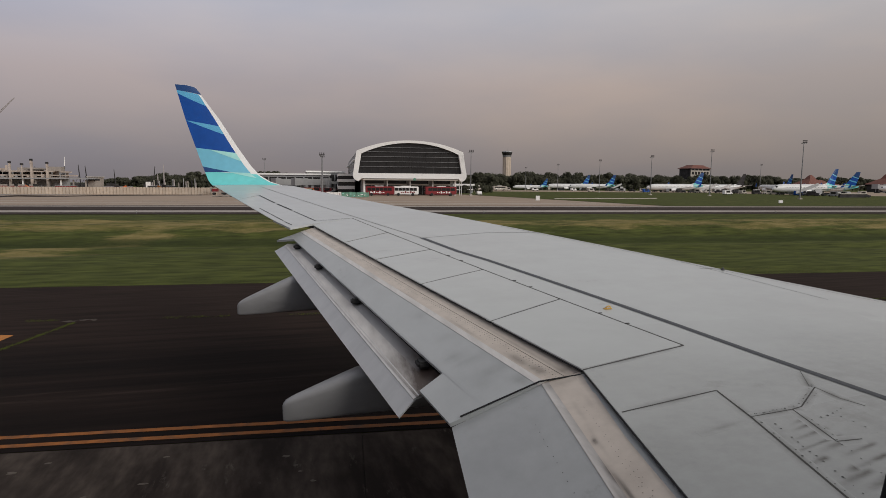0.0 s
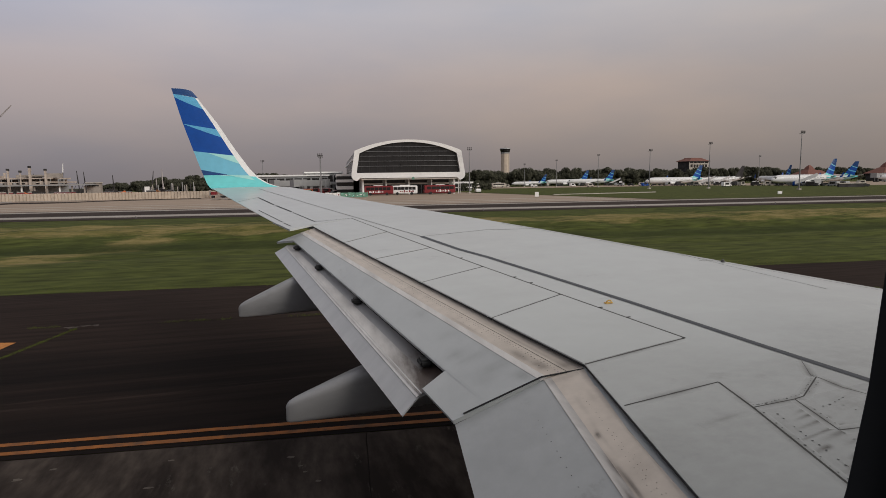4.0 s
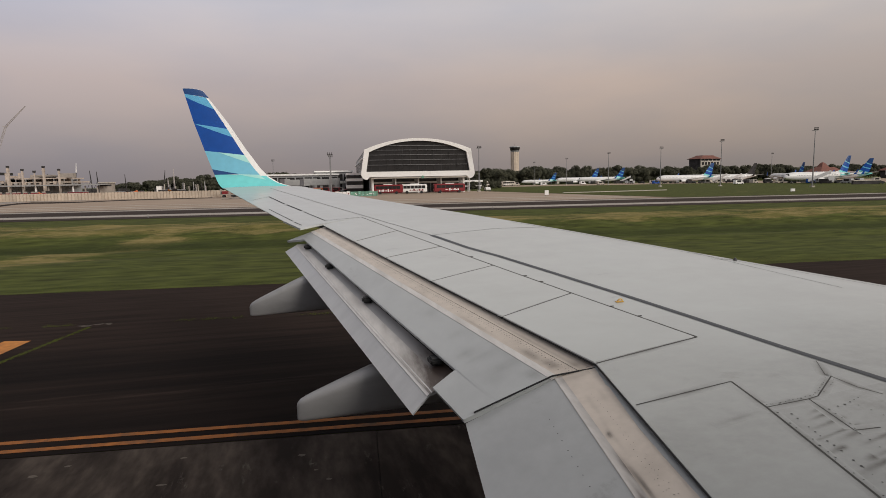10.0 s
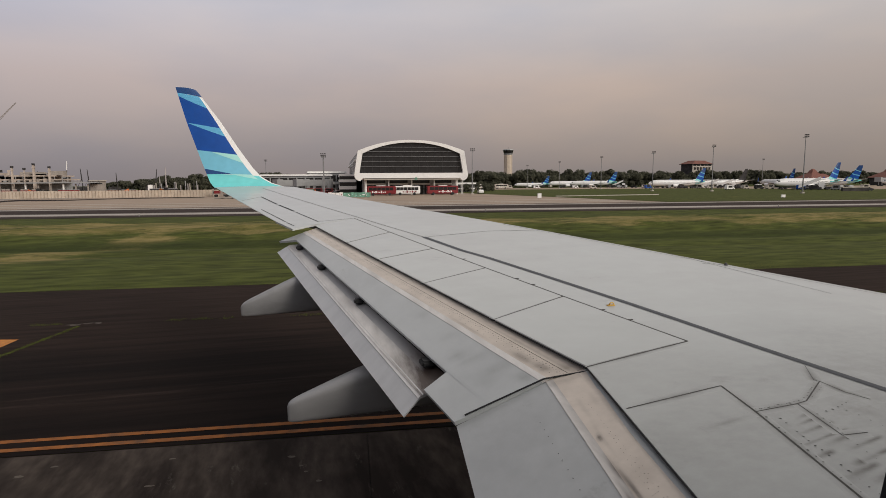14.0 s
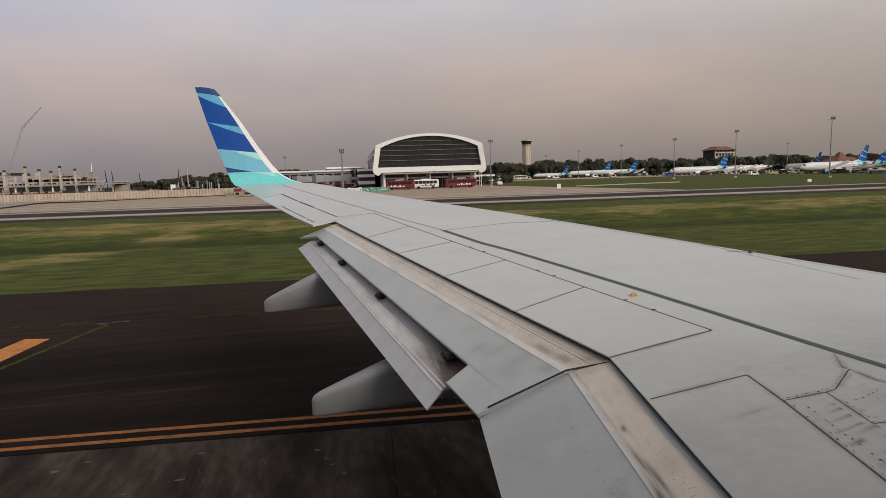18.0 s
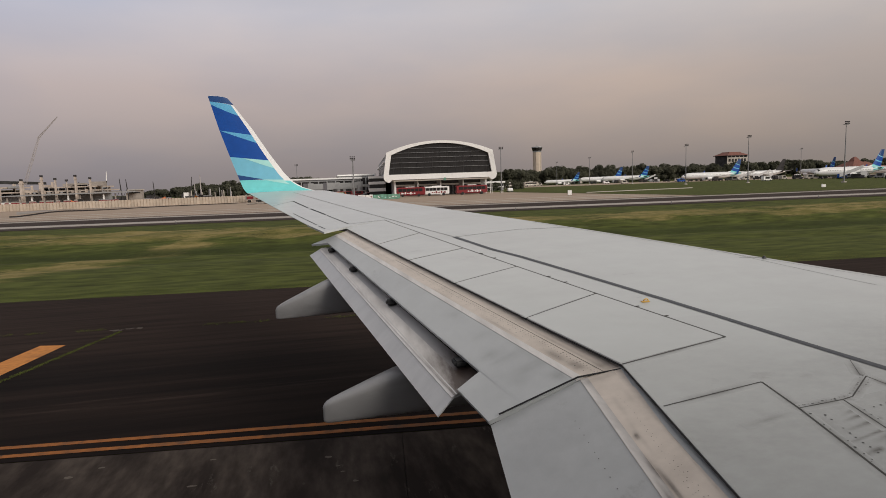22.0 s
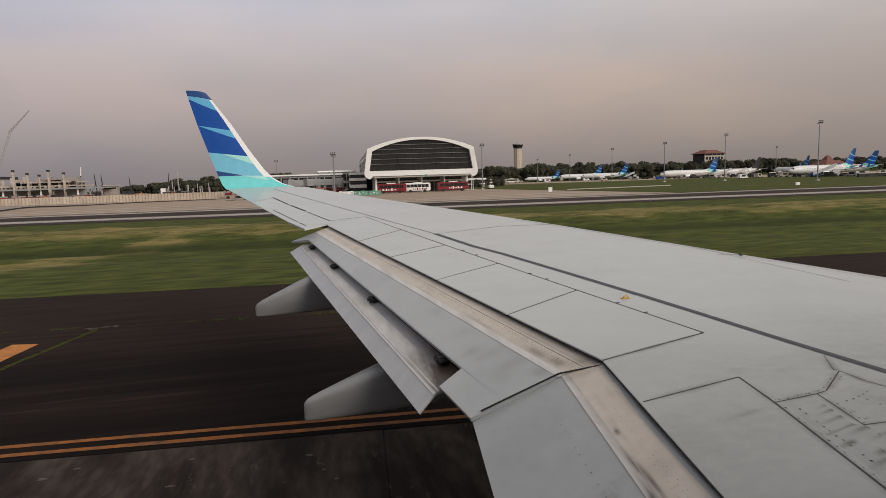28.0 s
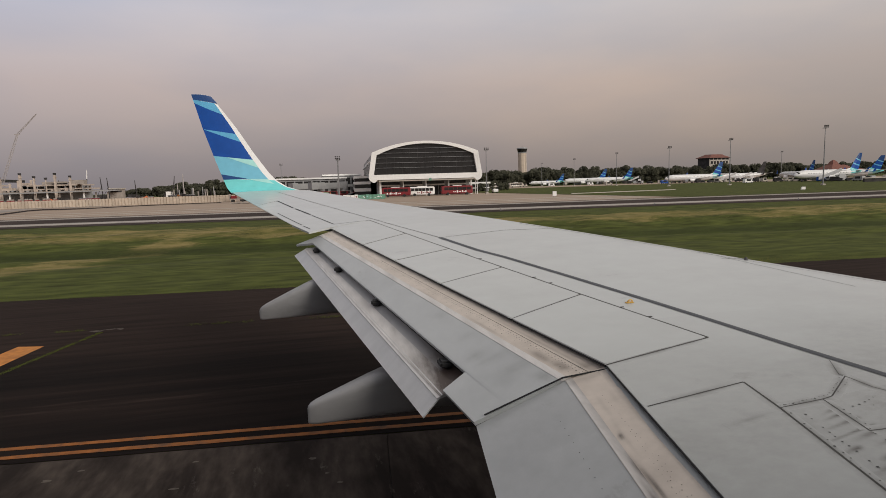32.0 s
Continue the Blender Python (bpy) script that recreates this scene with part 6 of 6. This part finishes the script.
part("window_band", boxes((0.2, 4.3, -0.06, 0.0, 4.4, 5.0)), M_SHADE, t)
part("roof", boxes((-0.3, 4.8, -0.4, 4.2, 5.6, 5.95)), M_FACADE, t)


def lattice(bm, a, b, w0, w1, n):
    a, b = Vector(a), Vector(b)
    d = (b - a).normalized()
    u = d.cross(Vector((0, 1, 0))).normalized()
    v = d.cross(u)
    last = None
    for k in range(n + 1):
        f = k / n
        c, w = a.lerp(b, f), w0 + (w1 - w0) * f
        cur = [c + w * (s * u + q * v) for s, q in ((-1, -1), (1, -1), (1, 1), (-1, 1))]
        if last:
            for i in range(4):
                bar(bm, last[i], cur[i], 0.06, n=4)
                bar(bm, last[i], cur[(i + 1) % 4], 0.04, n=4)
        last = cur
    return bm


def crane(x, y, tip, jib=None, label="crawler crane with a raised lattice boom", turn=0):
    t = thing("crawler_crane", label, "crane", "cranes on the site", at=(x, y, 0.04), turn=turn)
    for s in (-1, 1):
        part("track", boxes((-3.5, 3.5, s * 2.4 - 0.5, s * 2.4 + 0.5, 0, 1.1)), M_TYRE, t)
    part("house", boxes((-4.5, 2.0, -1.7, 1.7, 1.1, 3.6)), M_ORANGE, t)
    part("counterweight", boxes((-5.6, -4.5, -1.9, 1.9, 1.2, 3.0)), M_SHADE, t)
    b = part("boom", lattice(bmesh.new(), (1.5, 0, 2.0), tip, 0.5, 0.3, 16), M_CRANE, t, "grey lattice boom")
    if jib:
        part("jib", lattice(bmesh.new(), tip, jib, 0.28, 0.1, 8), M_CRANE, b)
        part("cross_bar", boxes((tip[0] - 1.1, tip[0] + 0.9, -0.15, 0.15, tip[2] - 0.1, tip[2] + 0.15)), M_CRANE, b)


crane(-138, 300, (12.1, 0, 30.6), (20.3, 0, 39.4))
crane(-220, 330, (12, 0, 34), (26, 0, 48))
crane(-300, 420, (14, 0, 40))
for x, y, h, lean, top in ((-110.5, 330, 15.8, 1.2, M_WHITE), (-102.9, 330, 12.2, -0.8, M_SHADE), (-100.5, 332, 11.8, -0.8, M_SHADE), (-88.8, 335, 10.2, -0.5, M_SHADE), (-71.2, 332, 12.0, 1.4, M_SHADE), (-60.4, 300, 12.0, 0.1, M_CRANE), (-63.3, 302, 7.8, 0.0, M_CRANE), (-121, 330, 11.0, -1.2, M_SHADE), (-140, 330, 12, 1, M_SHADE)):
    t = thing("piling_rig", "dark piling rig with an upright mast" if top != M_WHITE else "dark piling rig with a white-topped mast", "piling rig", "piling rigs on the site", at=(x, y, 0.04))
    mid = (lean * 0.72, 0, h * 0.72)
    b = part("mast", bar(bmesh.new(), (0, 0, 1.0), mid, 0.30, 0.26, 6), M_CRANE if top == M_CRANE else M_SHADE, t)
    part("mast_top", bar(bmesh.new(), mid, (lean, 0, h), 0.26, 0.14, 6), top, b)
    part("house", boxes((-4.0, -0.5, -1.5, 1.5, 0.9, 3.2)), M_SHADE, t)
    for s in (-1, 1):
        part("track", boxes((-4.0, 1.0, s * 1.6 - 0.4, s * 1.6 + 0.4, 0, 0.9)), M_TYRE, t)
    part("stay", bar(bmesh.new(), (-2.5, 0, 3.2), (lean * 0.6, 0, h * 0.6), 0.10, n=5), M_SHADE, t)
t = thing("machine_house", "dark slatted plant house among the rigs", "plant house", at=(-115.5, 334, 0.04))
part("body", boxes((0, 4.6, 0, 3, 0, 8.2)), M_PANEL, t)
for k in range(4):
    part("slat", boxes((0.3 + k * 1.1, 1.0 + k * 1.1, -0.06, 0.0, 6.2, 7.9)), M_SHADE, t)
t = thing("flatbed_trailer", "low flatbed trailer with red and white ends", "trailer", at=(-30.2, 203, 0.04), turn=-6)
part("bed", boxes((0, 5.5, -1.1, 1.1, 0.8, 1.1)), M_STRIP, t)
part("headboard", boxes((0, 0.3, -1.1, 1.1, 1.1, 2.6)), M_STRIP, t)
part("load", boxes((0.6, 2.2, -0.9, 0.9, 1.1, 2.0)), M_RED, t)
part("tail_beam", boxes((5.2, 5.5, -1.1, 1.1, 0.5, 0.9)), M_RED, t)
for x in (1.0, 4.2):
    for s in (-1, 1):
        part("wheel", bar(bmesh.new(), (x, s * 0.7, 0.4), (x, s * 1.05, 0.4), 0.4, n=12), M_TYRE, t)
rg = random.Random(9)
for k in range(17):
    x = -65 + k * 1.2 + rg.uniform(-0.4, 0.4)
    t = thing("pile_stub", "short pile end on the site", "pile", "row of piles", at=(x, 300 + rg.uniform(-6, 6), 0.04))
    part("shaft", bar(bmesh.new(), (0, 0, 0), (0, 0, rg.uniform(3.6, 6.0)), 0.20, n=8), (M_CRANE, M_FACADE, M_SHADE, M_PANEL)[k % 4], t)
for x, y, w, h, m_, lb in ((-118, 232, 7, 2.6, M_WHITE, "white metal site cabin on the ground"), (-66.5, 292, 1.8, 4.0, M_WHITE, "white metal site cabin on the ground"), (-70, 240, 9, 2.2, M_ROOF, "rusty red steel site container"), (-84, 236, 6, 2.4, M_RED, "plain red steel site container"), (-60, 262, 10, 2.4, M_SHADE, "plain dark steel site container"), (-30, 236, 6, 2.4, M_PANEL, "plain grey steel site container")):
    t = thing("site_cabin", lb, "container", "site cabins", at=(x, y, 0.04))
    part("body", boxes((0, w, 0, 2.4, 0, h)), m_, t)
    part("door", boxes((w * 0.4, w * 0.4 + 0.9, -0.05, 0.0, 0.15, 2.0)), M_SHADE, t)
    part("roof", boxes((-0.1, w + 0.1, -0.1, 2.5, h, h + 0.12)), M_PANEL, t)
def digger(x, y, turn, paint, label):
    t = thing("excavator", label, "excavator", "diggers on the site", at=(x, y, 0.04), turn=turn)
    for s in (-1, 1):
        part("track", boxes((-1.9, 1.9, s * 1.2 - 0.3, s * 1.2 + 0.3, 0, 0.85)), M_TYRE, t)
    part("house", boxes((-2.0, 1.2, -1.2, 1.2, 0.9, 2.0)), paint, t)
    part("cab", boxes((0.2, 1.5, 0.2, 1.2, 2.0, 3.0)), M_GLASS, t)
    part("boom", slab(bmesh.new(), [(1.2, -0.2, 1.5), (3.6, -0.2, 2.7), (3.9, -0.2, 2.4), (1.6, -0.2, 1.1)], 0.4, (0, 1, 0)), paint, t)
    part("stick", slab(bmesh.new(), [(3.6, -0.15, 2.8), (4.6, -0.15, 0.9), (4.3, -0.15, 0.8), (3.4, -0.15, 2.4)], 0.3, (0, 1, 0)), paint, t)
    part("bucket", slab(bmesh.new(), [(4.1, -0.5, 1.0), (4.9, -0.5, 0.9), (4.7, -0.5, 0.1), (3.9, -0.5, 0.2)], 1.0, (0, 1, 0)), M_SHADE, t)


digger(-66, 238, 20, M_ORANGE, "orange tracked excavator on the site")
digger(-50, 246, 160, M_YELLOW, "yellow tracked excavator on the site")
digger(-92, 244, 200, M_ORANGE, "orange tracked excavator on the site")
digger(-26, 214, 10, M_YELLOW, "yellow tracked excavator beside the rubble")
for x, y, tn, m_, lb in ((-112, 244, 0, M_WHITE, "white site van behind the hoarding"), (-80, 232, 5, M_WHITE, "white site van behind the hoarding"), (-58, 234, 0, M_RED, "red site van behind the hoarding"), (-44, 228, 175, M_WHITE, "white site van behind the hoarding"), (-34, 232, 5, M_FACADE, "pale site van behind the hoarding")):
    car(x, y, tn, m_, lb, True)
t = thing("broken_slabs", "heap of broken concrete at the apron's edge", "rubble", kind="stuff", at=(-18, 176, 0.04))
bm = bmesh.new()
for k in range(60):
    x, y = rg.uniform(-9, 9), rg.uniform(-2, 2)
    s = rg.uniform(0.2, 0.7)
    slab(bm, [(x - s, y - s, s * 0.6), (x + s, y - s * 0.6, s * 0.9), (x + s, y + s, s * 0.7), (x - s * 0.7, y + s, s * 0.4)], s * 0.5)
part("rubble", bm, M_STRIP, t)
# flat dark strip stands in for the dark step at the fill's edge
strip_on("excavation_edge", [(-75.5, 151.7), (-73.7, 150.9), (-76.7, 166.3), (-80.5, 185.6), (-79.8, 193.6), (-74.3, 190.4), (-65.9, 186.8), (-60.5, 193.7), (-54.6, 201.3), (-33.2, 206.9), (-32.1, 197.5), (-52.0, 189.9), (-57.7, 183.2), (-62.3, 174.8), (-68.5, 173.6), (-73.5, 176.4), (-74.4, 169.8), (-70.9, 152.0), (-69.2, 140.4), (-70.2, 139.7)], 0.055, M_ASPHALT, "flat dark wavy strip for a step in the apron", "tarmac strip")


strip_on("pale_slab_edge", [(-92.5, 194.5), (-92.1, 218.4), (-80.3, 219.2), (-62.7, 237.0), (-57.5, 214.2), (-74.1, 200.0), (-83.8, 203.2), (-78.1, 161.2)], 0.048, M_STRIP, "paler concrete lane before the site fence", "concrete")


# ---- the long new terminal under construction ----
t = thing("new_terminal", "long terminal under construction with a curved dark roof", "terminal building", at=(-620, 520, 0.0), turn=2)
L = 380
bm = bmesh.new()
prof = [(k / 24, 12 + 13 * math.sin(math.pi * min(1, 0.15 + 0.72 * k / 24))) for k in range(25)]
loft(bm, [[(L * f, y, z) for f, z in prof] + [(L * f, y, z - 2.2) for f, z in reversed(prof)] for y in (0, 70)])
part("roof", bm, M_SHADE, t, "dark curved roof")
for k in range(26):
    f = k / 25
    z = 12 + 13 * math.sin(math.pi * min(1, 0.15 + 0.72 * f))
    part("column", bar(bmesh.new(), (L * f, 3, 0), (L * f + 1.5, 3, z - 2), 0.6, n=8), M_FACADE, t)
for z in (5, 10):
    part("floor_slab", boxes((10, L - 10, 6, 66, z, z + 0.6)), M_FACADE, t)
part("rear_shade", boxes((10, L - 10, 40, 41, 0, 11)), M_SHADE, t)
airliner(-232, 215, -8, (M_WHITE,), "plain white airliner on the apron")
RED_TAIL = (M_RED, M_RED, M_ORANGE, M_RED)
for x, y, tn in ((-420, 330, 175), (-520, 335, 175), (-610, 340, 175)):
    airliner(x, y, tn, RED_TAIL, "white airliner with a red tail on the apron", stripe=M_RED)


# ---- cabin wall with the window that the camera looks through ----
def oval(rx, rz, cx, cz, y, n=48, p=3.2):
    pts = []
    for i in range(n):
        a = 2 * math.pi * i / n
        c, s = math.cos(a), math.sin(a)
        pts.append((cx + rx * abs(c) ** (2 / p) * (1 if c >= 0 else -1), y, cz + rz * abs(s) ** (2 / p) * (1 if s >= 0 else -1)))
    return pts


WX, WZ = -9.019, 4.0
cab = tagged(new("cabin_wall"), "dark cabin side wall round a window", "cabin wall", kind="structure")
bm = bmesh.new()
far = []
for i in range(48):
    a = 2 * math.pi * i / 48
    far.append((WX + 0.62 * math.cos(a), 1.66, WZ + 0.46 * math.sin(a)))
loft(bm, [far, oval(0.170, 0.247, WX, WZ, 1.607, p=2.5), oval(0.158, 0.235, WX, WZ, 1.62, p=2.5), oval(0.175, 0.250, WX, WZ, 1.632, p=2.5), oval(0.33, 0.36, WX, WZ, 1.74), [(x, 1.78, z) for x, y, z in far]], caps=False)
part("lining", bm, M_LINING, cab, "dark moulded window lining", smooth=True)
# out of view; greyer than its white paint to dim the inner wing
fus = thing("airliner_fuselage", "unseen airliner fuselage beside the wing, in a darkened grey", "aircraft fuselage")
bm = bmesh.new()
xs = [-26, -22, -18, -14, -11, WX - 0.55, WX + 0.55, -7, -4, 0, 4, 8, 11]
rings = []
for x in xs:
    k = 1.0 if -20 < x < 9 else (0.55 if x < -24 else 0.8)
    rings.append([bm.verts.new((x, 1.84 * k * math.cos(a), 3.75 + (1 - k) * 0.8 + 1.75 * k * math.sin(a))) for a in [math.pi * 2 * (i + 0.5) / 28 for i in range(28)]])
for i, (a, b) in enumerate(zip(rings, rings[1:])):
    for j in range(28):
        if i == 5 and j in (27, 0, 1, 26):
            continue
        q = (j + 1) % 28
        bm.faces.new((a[j], a[q], b[q], b[j]))
bm.faces.new(rings[0])
bm.faces.new(rings[-1])
part("body", bm, M_SKIRT, fus, smooth=True)
for gx, gy in ((-5.5, 2.6), (-5.5, -2.6), (9.0, 0.0)):
    g = part("landing_gear", bar(bmesh.new(), (gx, gy, 0.4), (gx, gy * 0.65, 1.7), 0.14), M_STEEL, fus)
    for o in (-0.32, 0.32):
        part("tyre", bar(bmesh.new(), (gx, gy + o - 0.15, 0.53), (gx, gy + o + 0.15, 0.53), 0.53, n=16), M_TYRE, g)
